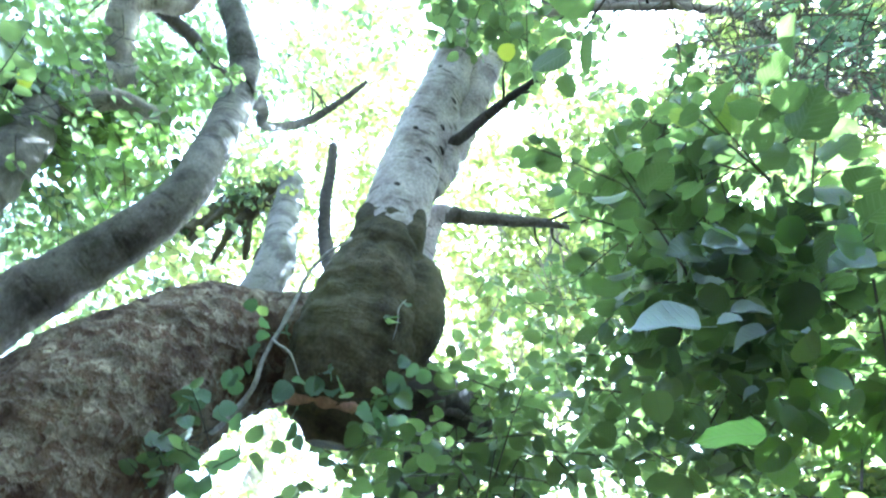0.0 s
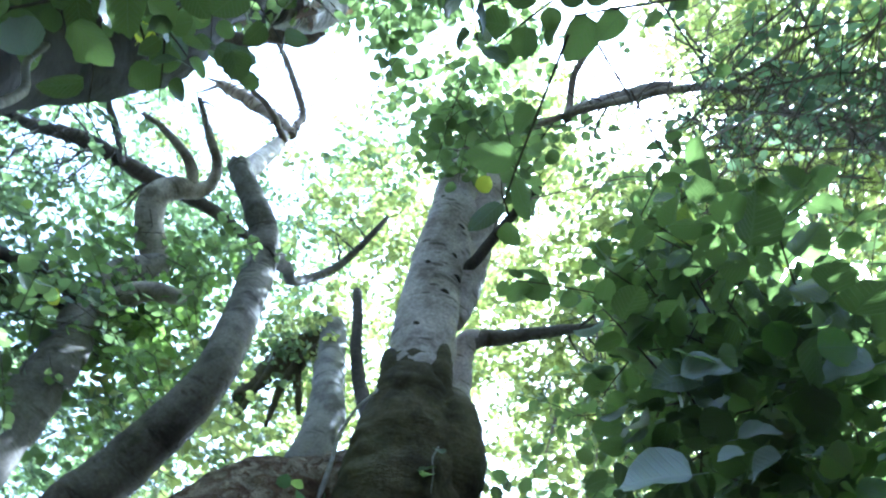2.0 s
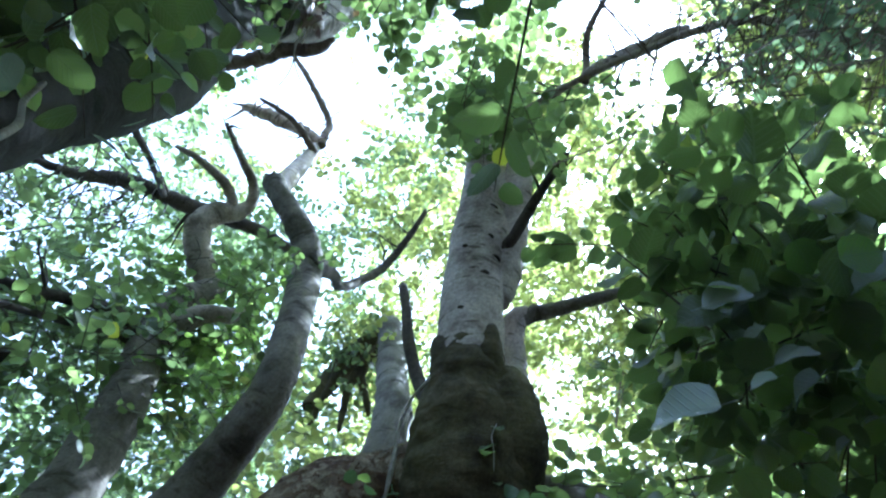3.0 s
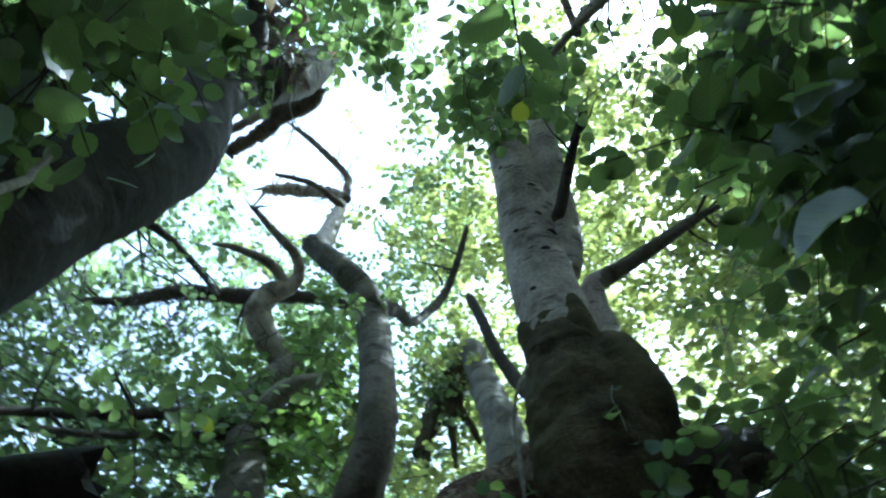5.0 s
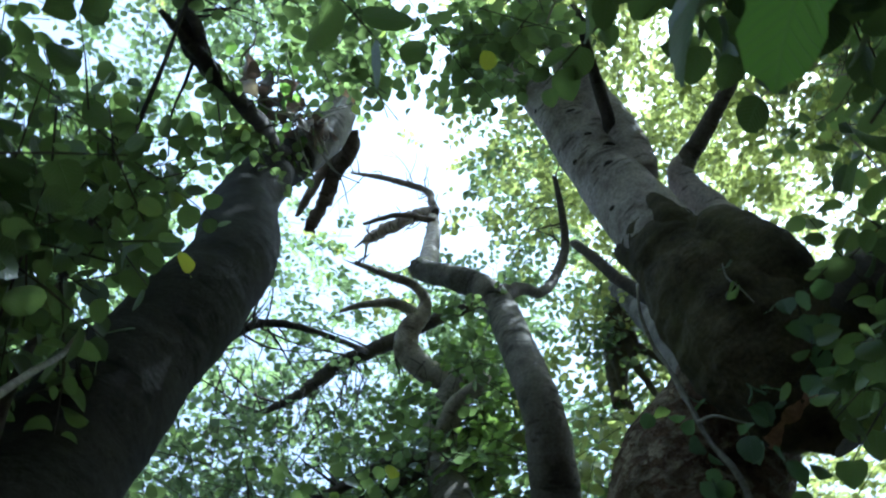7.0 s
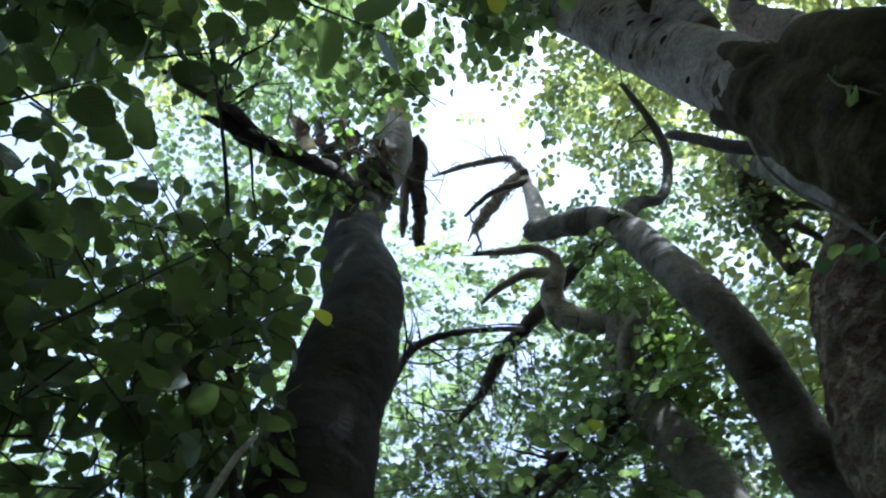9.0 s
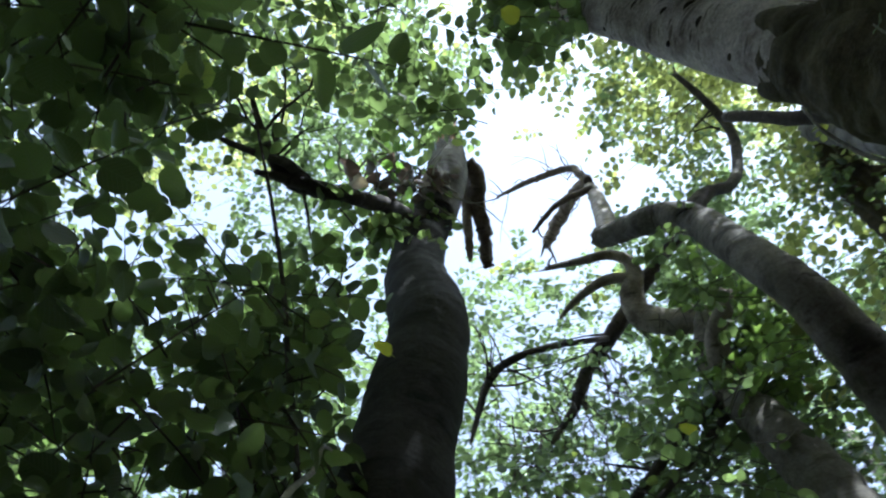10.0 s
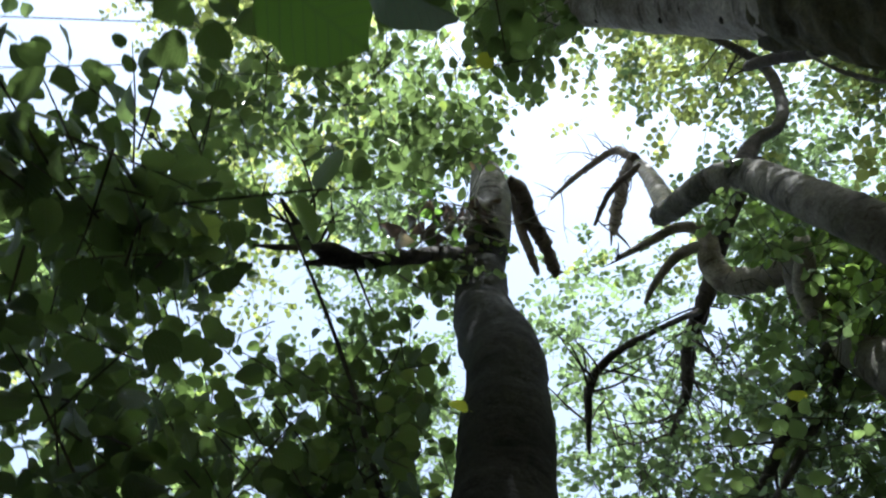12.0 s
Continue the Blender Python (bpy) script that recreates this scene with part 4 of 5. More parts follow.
RIGHT_B = [(0.98, 2.09, 3.19), (0.7, 1.6, 3.44), (0.73, 2.06, 3.89), (0.79, 2.15, 3.4), (1.62, 2.23, 3.4), (1.21, 2.25, 3.67), (1.5, 2.25, 3.58), (0.98, 1.12, 3.76), (1.42, 2.19, 3.78), (0.56, 1.7, 2.67), (1.56, 1.67, 3.75), (1.19, 1.42, 3.2), (0.94, 2.47, 3.44), (1.35, 1.89, 3.06), (0.78, 1.58, 2.71), (1.06, 1.74, 4.41), (0.83, 1.04, 3.34), (0.62, 2.21, 3.24), (1.0, 2.32, 3.21), (0.8, 1.64, 3.82), (0.88, 2.95, 3.52), (0.92, 1.41, 3.38), (0.95, 1.91, 3.61), (1.2, 2.68, 3.73), (1.29, 2.05, 3.49), (0.77, 2.13, 4.14), (0.51, 1.67, 3.07)]
LEFT_A = [(-0.16, -0.16, 2.49), (0.22, 0.0, 2.73), (-0.54, -0.02, 2.6), (0.37, 0.03, 2.53), (0.12, -0.03, 2.52), (0.17, 0.01, 2.33), (0.4, -0.11, 2.77), (-0.17, -0.07, 2.21), (-0.35, 0.04, 2.7), (-0.0, -1.69, 3.72), (-0.76, -0.41, 3.94), (0.39, -0.74, 3.67), (-0.37, -0.47, 2.82), (-2.29, -0.17, 3.53), (0.11, -0.04, 4.25), (0.32, -0.52, 3.98), (-0.89, -0.92, 3.79), (0.08, -1.0, 4.17), (0.01, -0.2, 3.15), (-0.75, -0.74, 4.3), (-0.11, -1.37, 3.33), (-0.13, -1.31, 3.62), (-0.83, -1.08, 3.91), (-0.75, -0.49, 4.15), (0.33, -0.59, 4.73), (0.35, 0.07, 3.19)]
LEFT_B = [(-0.27, -0.51, 3.13), (0.51, -0.52, 4.63), (-0.06, -0.81, 3.77), (0.19, -0.27, 3.73), (-1.51, -1.27, 3.97), (-0.18, -0.76, 3.25), (-0.49, -1.35, 3.38), (-0.55, -1.26, 4.23), (-1.0, -1.79, 3.79), (-1.31, -0.85, 4.15), (-0.38, -1.33, 3.95), (-0.07, -0.34, 2.89), (-0.49, -0.6, 3.26), (-1.55, -1.09, 4.05), (0.66, -0.04, 4.61), (0.09, -0.66, 3.22), (-0.17, -0.57, 2.75), (0.48, 0.08, 4.19), (-0.24, -1.05, 3.42), (-0.23, -0.47, 3.45), (-0.34, -0.72, 4.2), (-0.48, -0.82, 3.44), (-0.7, -1.02, 3.56), (-0.86, -1.22, 4.23), (0.43, -0.52, 4.35), (-1.4, -1.0, 3.53), (-0.61, -1.31, 3.78), (0.09, -1.11, 3.65), (-0.39, -0.88, 3.04)]
LEFT_C = [(-1.09, -0.71, 4.11), (0.08, -0.11, 4.86), (-1.7, -0.88, 3.94), (-0.53, -0.21, 3.16), (0.54, -0.43, 3.58), (-0.17, -1.01, 3.8), (-1.03, -0.59, 4.37), (0.14, -1.7, 4.11), (0.16, -0.4, 2.8), (0.41, -1.15, 4.41), (0.12, -0.68, 3.99), (0.64, -0.99, 4.26), (0.35, -0.13, 3.26)]
CROWN_A = [(-2.47, 0.73, 3.81), (0.41, -0.45, 4.37), (-0.76, -2.25, 4.92), (1.04, 2.36, 3.56), (1.8, 2.93, 4.05), (0.44, -0.88, 4.37), (0.92, 3.73, 4.33), (1.11, 1.87, 5.66), (0.47, -1.55, 4.4), (-1.99, -1.71, 4.38), (-0.16, 0.62, 5.26), (0.7, 0.07, 5.11), (0.36, -0.91, 5.46), (-0.19, -1.13, 3.55), (-0.12, 0.04, 4.76), (0.32, 0.57, 4.78), (-1.44, -1.11, 4.04), (0.1, -1.76, 4.63), (0.72, 3.56, 3.99), (0.45, 2.79, 3.44), (0.37, 0.6, 5.3), (0.07, -1.33, 3.98), (-1.81, 1.09, 3.54), (-2.1, -0.78, 3.91), (0.3, -1.19, 4.78), (-1.06, -1.91, 4.0), (-2.11, -1.14, 3.98), (2.04, 3.61, 4.19), (0.15, 0.33, 4.56), (0.09, -0.32, 4.07), (-0.66, -1.64, 3.94), (0.43, 2.23, 4.08), (-2.64, 0.18, 4.34)]
CROWN_B = [(-1.48, -1.57, 4.99), (-0.19, -0.04, 4.09), (-1.66, 0.81, 3.31), (0.59, 2.59, 4.58), (1.79, 0.92, 4.92), (0.26, -1.34, 5.12), (-1.47, -0.59, 3.34), (0.99, 2.77, 5.19), (0.77, 1.83, 5.79), (-1.22, -2.3, 4.89), (1.32, 3.36, 4.61), (0.5, 2.75, 3.85), (-0.45, -2.69, 4.68), (0.67, -1.69, 5.2), (-2.75, 1.09, 4.41), (-1.31, -0.7, 3.7), (-1.82, -0.01, 3.26), (-2.15, -1.05, 4.36), (0.48, 0.03, 4.45), (0.07, -1.74, 5.6), (-3.2, 0.26, 4.38), (0.76, -2.0, 4.91), (0.2, -1.0, 3.62), (0.11, 0.15, 4.21), (1.14, 1.44, 5.11), (1.53, 2.53, 3.28), (-3.06, 1.47, 4.5), (-0.43, -0.15, 5.79), (1.53, 0.93, 4.22), (0.6, 3.83, 4.6), (-2.93, 0.31, 4.73), (-1.87, -1.43, 5.19), (2.06, 1.77, 4.53)]
CROWN_C = [(-2.2, 1.5, 3.59), (1.4, 3.54, 3.98), (-0.44, -1.32, 4.14), (0.51, 3.49, 4.4), (0.71, 3.17, 4.69), (1.51, 2.98, 3.75), (0.13, -1.4, 4.51), (0.23, 0.13, 4.93), (-3.01, -0.38, 4.2), (0.9, 1.95, 5.18), (-1.35, -0.76, 4.92), (-0.88, -1.44, 3.65), (0.14, -2.13, 4.36), (-1.18, -1.94, 4.63), (0.05, -0.05, 5.27), (0.78, -0.32, 5.95), (0.01, 0.14, 5.58), (-0.89, -0.74, 4.17), (-2.65, -1.04, 4.47), (-0.49, -1.9, 4.67), (0.51, 2.91, 5.03), (0.69, 2.31, 3.41), (-2.36, 0.22, 3.95), (0.57, -0.04, 5.55), (-1.71, -2.16, 4.69), (0.29, -0.24, 4.99), (0.44, -0.02, 4.09), (1.8, 1.06, 5.49), (-0.52, -2.16, 4.12), (-0.69, -0.72, 3.87), (0.81, 3.09, 4.26), (-0.16, -2.15, 5.13), (2.12, 1.34, 4.98)]
HOOK_A = [(-4.19, 0.66, 4.95), (-3.53, 1.84, 5.66), (-2.38, 1.57, 3.88), (-3.0, 0.27, 4.67), (-3.71, 0.01, 5.11), (-3.34, 1.73, 5.33), (-2.18, -0.14, 3.68), (-3.51, 1.98, 4.96), (-2.67, 1.58, 4.32), (-3.64, 0.32, 4.93), (-3.0, 1.66, 4.41), (-2.49, 0.16, 3.85), (-3.29, 0.65, 5.92), (-3.27, 0.49, 5.08), (-4.23, 0.85, 5.19), (-2.43, 0.69, 3.66), (-2.38, 0.4, 3.55), (-3.83, 2.26, 5.17), (-3.05, 0.47, 4.45), (-2.82, 0.69, 4.0), (-2.26, 0.39, 3.84), (-4.21, 0.09, 5.35), (-3.69, 1.79, 5.25), (-3.72, 2.18, 4.85), (-2.34, -0.22, 4.07), (-2.25, 0.99, 4.32), (-3.32, -0.39, 4.73), (-2.4, 1.4, 4.15), (-3.86, 0.5, 5.19), (-2.55, 0.74, 5.04), (-2.71, -0.3, 4.53), (-2.22, 0.66, 3.99), (-2.66, -0.4, 4.23)]
HOOK_B = [(-2.28, 1.1, 3.98), (-3.52, 0.75, 4.48), (-3.45, 1.24, 5.64), (-3.53, 0.41, 4.42), (-3.1, 1.15, 4.72), (-2.74, 1.76, 3.94), (-2.52, 0.71, 3.99), (-2.63, 0.43, 6.3), (-2.8, 0.33, 4.0), (-3.31, 0.02, 4.95), (-2.62, -0.03, 4.26), (-3.14, 0.07, 4.49), (-3.59, 0.3, 5.55), (-2.72, 0.61, 4.42), (-2.0, 0.55, 4.76), (-2.42, 0.3, 4.59), (-2.82, 1.51, 4.82), (-3.34, 2.1, 4.38), (-3.17, 1.82, 4.75), (-3.69, -0.36, 5.23), (-3.89, -0.13, 5.52), (-4.02, -0.3, 5.04), (-3.83, 0.45, 4.65), (-3.71, 0.53, 5.77), (-2.02, 1.25, 3.99), (-2.67, -0.09, 3.93), (-3.06, 0.82, 4.43), (-3.27, 1.52, 5.77), (-2.61, 1.11, 4.24), (-3.62, 0.99, 4.83), (-2.53, 0.96, 4.58), (-4.03, 2.02, 5.25), (-3.02, 1.08, 5.14)]
SHADE_A = [(-0.8, -0.2, 3.1), (-0.72, -0.22, 3.84), (-0.33, -0.35, 2.57), (-0.31, -0.04, 2.75), (-0.66, -0.17, 3.04), (-0.53, -0.13, 3.33), (-0.56, -0.37, 3.34), (-0.42, -0.6, 3.67), (-0.75, -0.5, 3.85), (-0.38, -0.02, 2.57), (-0.68, -0.5, 3.45), (-0.79, -0.26, 2.9), (-0.39, -0.44, 3.65), (-0.31, 0.04, 2.35), (-0.81, -0.48, 2.85), (-0.31, -0.31, 3.3), (-0.74, -0.22, 2.75), (-0.77, -0.48, 3.09), (-0.47, -0.2, 2.95), (-0.34, -0.25, 3.0), (-0.53, -0.37, 2.75), (-0.21, -0.32, 2.78), (-0.8, -0.59, 3.69), (-0.75, -0.42, 3.28), (-0.38, -0.55, 3.27), (-0.52, -0.2, 3.18), (-0.68, -0.35, 3.11), (-0.62, -0.01, 2.69), (-0.54, -0.15, 2.74), (-0.26, -0.46, 2.72)]
DARK_A = [(0.67, 1.67, 3.42), (0.83, 1.23, 3.82), (0.58, 1.56, 3.6), (0.45, 0.88, 2.54), (0.51, 1.43, 3.69), (0.78, 1.84, 3.62), (0.57, 1.68, 3.68), (0.68, 1.04, 3.79), (0.53, 1.49, 3.1), (0.6, 1.01, 3.6), (0.69, 1.14, 3.63), (0.49, 1.49, 3.31), (0.52, 1.18, 3.79), (0.46, 0.78, 2.45), (0.321, 0.825, 2.37), (0.275, 0.94, 2.235), (0.32, 0.954, 2.346), (0.315, 1.015, 2.455), (0.294, 0.87, 2.485), (0.339, 0.812, 2.226), (0.424, 0.994, 2.54), (0.354, 0.897, 2.602), (0.409, 0.952, 2.423)]
VEIL_A = [(-0.76, -0.17, 3.82), (-0.48, 0.07, 2.73), (-0.75, -0.27, 3.23), (-0.91, -0.3, 3.04), (-0.98, -0.36, 3.57), (-1.37, -0.13, 3.27), (-0.74, -0.35, 3.54), (-0.99, -0.3, 3.76), (-0.65, -0.24, 3.83), (-0.75, -0.47, 3.82), (-0.41, -0.05, 2.89), (-1.3, -0.36, 3.39), (-0.43, 0.04, 2.61), (-0.99, -0.25, 3.2), (-0.78, -0.22, 3.09), (-1.26, -0.49, 3.28), (-0.73, 0.0, 2.73), (-0.6, -0.07, 3.59), (-0.56, -0.08, 3.38), (-0.51, -0.0, 3.23), (-0.57, 0.0, 2.83), (-0.59, -0.06, 3.03), (-1.09, -0.19, 3.36), (-1.13, -0.36, 3.2), (-0.74, -0.35, 3.7), (-0.58, -0.25, 3.3), (-0.68, -0.12, 3.11), (-0.6, -0.36, 3.67), (-1.47, -0.29, 3.42), (-0.47, -0.06, 3.1), (-1.08, -0.29, 3.47), (-0.75, -0.25, 3.61), (-0.84, -0.34, 3.28)]
FRINGE_A = [(0.23, -1.07, 3.79), (0.23, -0.76, 4.33), (0.04, -0.31, 3.43), (0.42, -0.93, 4.1), (0.56, -0.53, 3.91), (0.24, 0.04, 2.73), (0.35, -0.67, 3.72), (0.38, -0.1, 3.37), (0.32, -0.46, 4.13), (0.33, -0.33, 3.54), (0.4, -0.0, 2.8), (0.17, -0.58, 3.6), (0.17, -0.54, 4.13), (0.02, -0.83, 4.17), (0.58, -0.63, 3.75), (0.78, -1.01, 4.3), (0.35, -0.33, 3.7), (0.3, -0.13, 2.95), (0.48, -0.22, 3.83), (0.32, -0.52, 4.26), (0.15, -0.93, 4.09), (0.39, -1.11, 4.23), (0.13, -0.86, 3.76), (-0.01, -0.62, 3.99)]
BETWEEN_A = [(-1.87, 2.02, 4.09), (-2.07, 2.28, 4.3), (-2.59, 3.29, 5.09), (-2.0, 2.54, 4.85), (-2.05, 2.23, 5.11), (-2.06, 2.78, 4.4), (-2.47, 2.4, 4.71), (-2.73, 2.82, 4.66), (-2.39, 3.27, 5.44), (-2.77, 2.81, 5.05)]
THICKET_A = [(1.49, 1.08, 4.09), (1.47, 0.93, 3.97), (1.24, 0.93, 3.83), (0.76, 0.97, 3.9), (1.02, 0.84, 4.41), (0.93, 0.79, 3.91), (0.82, 0.76, 3.79), (0.93, 1.12, 4.26)]
THICKET_B = [(1.32, 1.02, 4.71), (1.59, 1.35, 4.59), (1.13, 0.9, 4.0), (1.51, 1.03, 4.28), (0.94, 0.76, 4.04), (1.26, 1.24, 4.77), (1.31, 1.32, 4.62), (1.62, 1.22, 4.3)]
LOWER_A = [(-0.28, -0.24, 2.52), (-0.13, -0.3, 2.63), (-0.27, 0.02, 2.44), (-0.53, -0.18, 2.9), (-0.4, -0.5, 2.81), (-0.28, -0.07, 2.23), (-0.46, 0.03, 2.4), (-0.49, -0.17, 2.52), (-0.24, -0.11, 2.38), (-0.15, -0.02, 2.24), (-0.67, -0.38, 2.77), (0.35, 0.17, 2.77), (0.21, 0.08, 2.74), (0.4, 0.01, 2.92), (0.31, -0.44, 3.06), (0.39, -0.07, 2.63), (0.49, -0.38, 3.32), (0.36, -0.21, 3.15), (0.21, 0.1, 2.58)]
MID_Y = [(-2.26, 2.96, 6.43, 0.35, 9), (-2.31, 3.04, 5.71, 0.4, 8), (-2.03, 3.0, 6.23, 0.3, 10), (-2.63, 0.89, 6.81, 0.4, 8), (-0.81, 1.8, 7.83, 0.5, 6), (-1.18, 2.2, 7.34, 0.45, 7), (-1.43, 1.84, 8.23, 0.4, 4), (-0.5, 2.87, 5.26, 0.5, 6), (-0.15, 2.9, 4.66, 0.5, 7), (-1.48, 2.1, 7.2, 0.5, 6), (-1.89, 2.76, 6.55, 0.4, 7), (-1.21, 1.91, 7.24, 0.45, 6), (-1.69, 2.26, 6.56, 0.4, 6), (-1.65, 2.04, 7.13, 0.4, 7)]
rng = np.random.default_rng(5)
def around(places, radius, count):
    return [(*p, radius, count) for p in places]


def bank(rng, near, far, radius, count, number):
    """Clumps spread through a block of air between two four-cornered faces."""
    near, far = np.array(near), np.array(far)
    out = []
    for _ in range(number):
        a, b, c = rng.random(3)
        f, g = ((q[0] * (1 - a) + q[1] * a) * (1 - b) + (q[2] * (1 - a) + q[3] * a) * b for q in (near, far))
        out.append((*(f * (1 - c) + g * c), radius, count))
    return out


LEAVES = [single_leaf_mesh("leaf", s, LEAF_NEAR) for s in range(16)]
TOP = [(-0.35, 0.55, 4.21), (-0.02, 0.76, 4.53), (0.21, 0.98, 4.3), (0.33, 1.06, 4.99), (-0.09, 0.67, 5.35), (-0.08, 0.96, 5.45), (0.1, 1.2, 5.5), (-0.2, 1.1, 5.7), (0.25, 1.3, 5.2), (0.43, 1.56, 3.9), (-0.72, 0.0, 4.6), (-0.72, 0.08, 4.3), (-0.5, 0.3, 5.4), (-0.3, 0.45, 5.0), (-0.7, 0.1, 5.35), (-0.75, 0.35, 6.3), (-0.6, 0.2, 6.1), (-0.75, -0.1, 5.0), (-0.1, 1.02, 4.85), (0.0, 1.05, 4.65), (-0.15, 1.1, 5.25)]
VINE = [(-0.74, 1.64, 3.12), (-0.69, 1.72, 3.14), (-0.77, 1.72, 3.0), (-0.8, 1.74, 2.92), (-0.85, 1.71, 2.84), (-0.87, 1.71, 2.75), (-0.79, 1.79, 2.83), (-0.84, 1.76, 2.7), (-0.88, 1.76, 2.59), (-0.79, 1.8, 2.69), (-0.77, 1.81, 2.6), (-0.59, 1.72, 2.89), (-0.55, 1.75, 2.79), (-0.5, 1.67, 2.9), (-0.44, 1.67, 2.91), (-0.26, 1.69, 2.93), (-0.24, 1.72, 2.76), (-0.31, 1.69, 2.77), (-0.2, 1.66, 2.98), (-0.26, 1.71, 2.84)]
RIGHT = RIGHT_A + RIGHT_B
foliage(leaning, rng, around(RIGHT, 0.09, 3), LEAF_NEAR, HALF_MID, "broad green backlit leaves", LEAVES, (0.45, 0.85, 2.4), 240, per_spray=7, size=(0.036, 0.07), length=(0.13, 0.25), tilt=1.2)
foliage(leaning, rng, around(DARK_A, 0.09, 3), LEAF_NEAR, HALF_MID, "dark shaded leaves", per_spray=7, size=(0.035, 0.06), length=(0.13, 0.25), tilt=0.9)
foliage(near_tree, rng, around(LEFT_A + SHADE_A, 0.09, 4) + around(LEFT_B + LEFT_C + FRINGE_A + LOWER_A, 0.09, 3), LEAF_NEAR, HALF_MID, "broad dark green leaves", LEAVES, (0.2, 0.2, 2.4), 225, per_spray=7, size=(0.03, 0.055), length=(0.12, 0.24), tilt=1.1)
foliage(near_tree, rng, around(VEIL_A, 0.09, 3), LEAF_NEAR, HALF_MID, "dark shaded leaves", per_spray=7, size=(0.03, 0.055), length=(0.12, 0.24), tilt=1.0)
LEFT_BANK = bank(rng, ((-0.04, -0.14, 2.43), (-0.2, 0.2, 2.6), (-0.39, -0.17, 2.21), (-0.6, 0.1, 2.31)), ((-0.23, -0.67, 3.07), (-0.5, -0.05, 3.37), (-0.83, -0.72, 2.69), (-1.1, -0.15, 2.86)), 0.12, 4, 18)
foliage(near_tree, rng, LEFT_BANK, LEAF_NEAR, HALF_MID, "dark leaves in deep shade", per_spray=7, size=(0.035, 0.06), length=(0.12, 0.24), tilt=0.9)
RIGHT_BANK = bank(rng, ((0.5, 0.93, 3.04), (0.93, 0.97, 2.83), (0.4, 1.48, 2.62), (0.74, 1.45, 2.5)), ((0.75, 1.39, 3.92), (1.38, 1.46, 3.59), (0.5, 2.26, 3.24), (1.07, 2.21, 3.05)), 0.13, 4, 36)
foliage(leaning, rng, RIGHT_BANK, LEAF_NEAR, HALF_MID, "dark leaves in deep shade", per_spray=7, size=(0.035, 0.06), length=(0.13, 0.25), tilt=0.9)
EDGE_BANK = bank(rng, ((0.54, 0.3, 2.4), (0.405, 0.4, 2.5), (0.372, 0.1, 2.35), (0.204, 0.25, 2.45)), ((0.723, 0.0, 2.76), (0.51, 0.25, 2.95), (0.457, -0.167, 2.66), (0.193, 0.068, 2.857)), 0.09, 3, 5)
foliage(near_tree, rng, EDGE_BANK, LEAF_NEAR, HALF_MID, "broad leaves against the sky", per_spray=6, size=(0.045, 0.065), length=(0.12, 0.24), tilt=0.7)
CORNER_BANK = bank(rng, ((0.42, 0.86, 2.2), (0.58, 0.78, 2.16), (0.42, 1.02, 2.03), (0.58, 0.95, 2.0)), ((0.668, 1.245, 2.626), (0.946, 1.089, 2.555), (0.644, 1.506, 2.331), (0.913, 1.373, 2.271)), 0.1, 3, 12)
# brighter leaf colour makes up for the light missing in this corner
foliage(leaning, rng, CORNER_BANK, LEAF_BRIGHT, HALF_MID, "broad bright green leaves", per_spray=7, size=(0.035, 0.06), length=(0.12, 0.24), tilt=1.0)
LOW_BANK = bank(rng, ((0.0, 1.5, 2.6), (0.25, 1.53, 2.52), (-0.1, 1.6, 2.42), (0.1, 1.64, 2.38)), ((0.0, 2.0, 3.1), (0.3, 2.14, 3.04), (-0.2, 2.13, 2.9), (0.05, 2.3, 2.81)), 0.12, 4, 14)
foliage(leaning, rng, LOW_BANK, LEAF_NEAR, HALF_MID, "dark leaves below the swollen base", per_spray=7, size=(0.035, 0.055), length=(0.12, 0.24), tilt=0.9)
extra = np.random.default_rng(5)
SIDE_BANK = bank(extra, ((0.43, 0.81, 2.97), (0.61, 0.99, 2.85), (0.27, 1.0, 2.92), (0.46, 1.17, 2.8)), ((0.61, 1.07, 3.81), (0.9, 1.36, 3.62), (0.35, 1.37, 3.74), (0.66, 1.64, 3.54)), 0.11, 3, 9)
foliage(leaning, extra, SIDE_BANK, LEAF_NEAR, HALF_MID, "broad dark leaves beside the pale stem", per_spray=7, size=(0.035, 0.06), length=(0.12, 0.24), tilt=0.9)
SHADE_BANK = bank(extra, ((-2.39, 0.76, 4.01), (-1.7, 1.19, 4.45), (-2.51, 1.52, 3.52), (-1.86, 2.03, 3.86)), ((-3.53, 1.02, 5.1), (-2.53, 1.65, 5.74), (-3.71, 2.12, 4.4), (-2.76, 2.87, 4.88)), 0.18, 5, 20)
foliage(hooked, extra, SHADE_BANK, LEAF_MID, HALF_MID, "dim leaves behind the crooked trunks", per_spray=9, size=(0.04, 0.065), length=(0.15, 0.32), tilt=0.9)
REAR_BANK = bank(extra, ((0.18, -0.03, 2.33), (0.11, 0.04, 2.39), (0.04, -0.08, 2.25), (-0.04, -0.02, 2.3)), ((0.18, -0.39, 2.67), (0.08, -0.29, 2.76), (-0.02, -0.47, 2.55), (-0.13, -0.38, 2.63)), 0.1, 3, 8)
foliage(near_tree, extra, REAR_BANK, LEAF_NEAR, HALF_MID, "dark leaves in deep shade", per_spray=7, size=(0.035, 0.06), length=(0.12, 0.24), tilt=0.9)
foliage(leaning, rng, around(TOP, 0.14, 6), LEAF_MID, HALF_MID, "green crown leaves", per_spray=9, size=(0.04, 0.07), length=(0.15, 0.35))
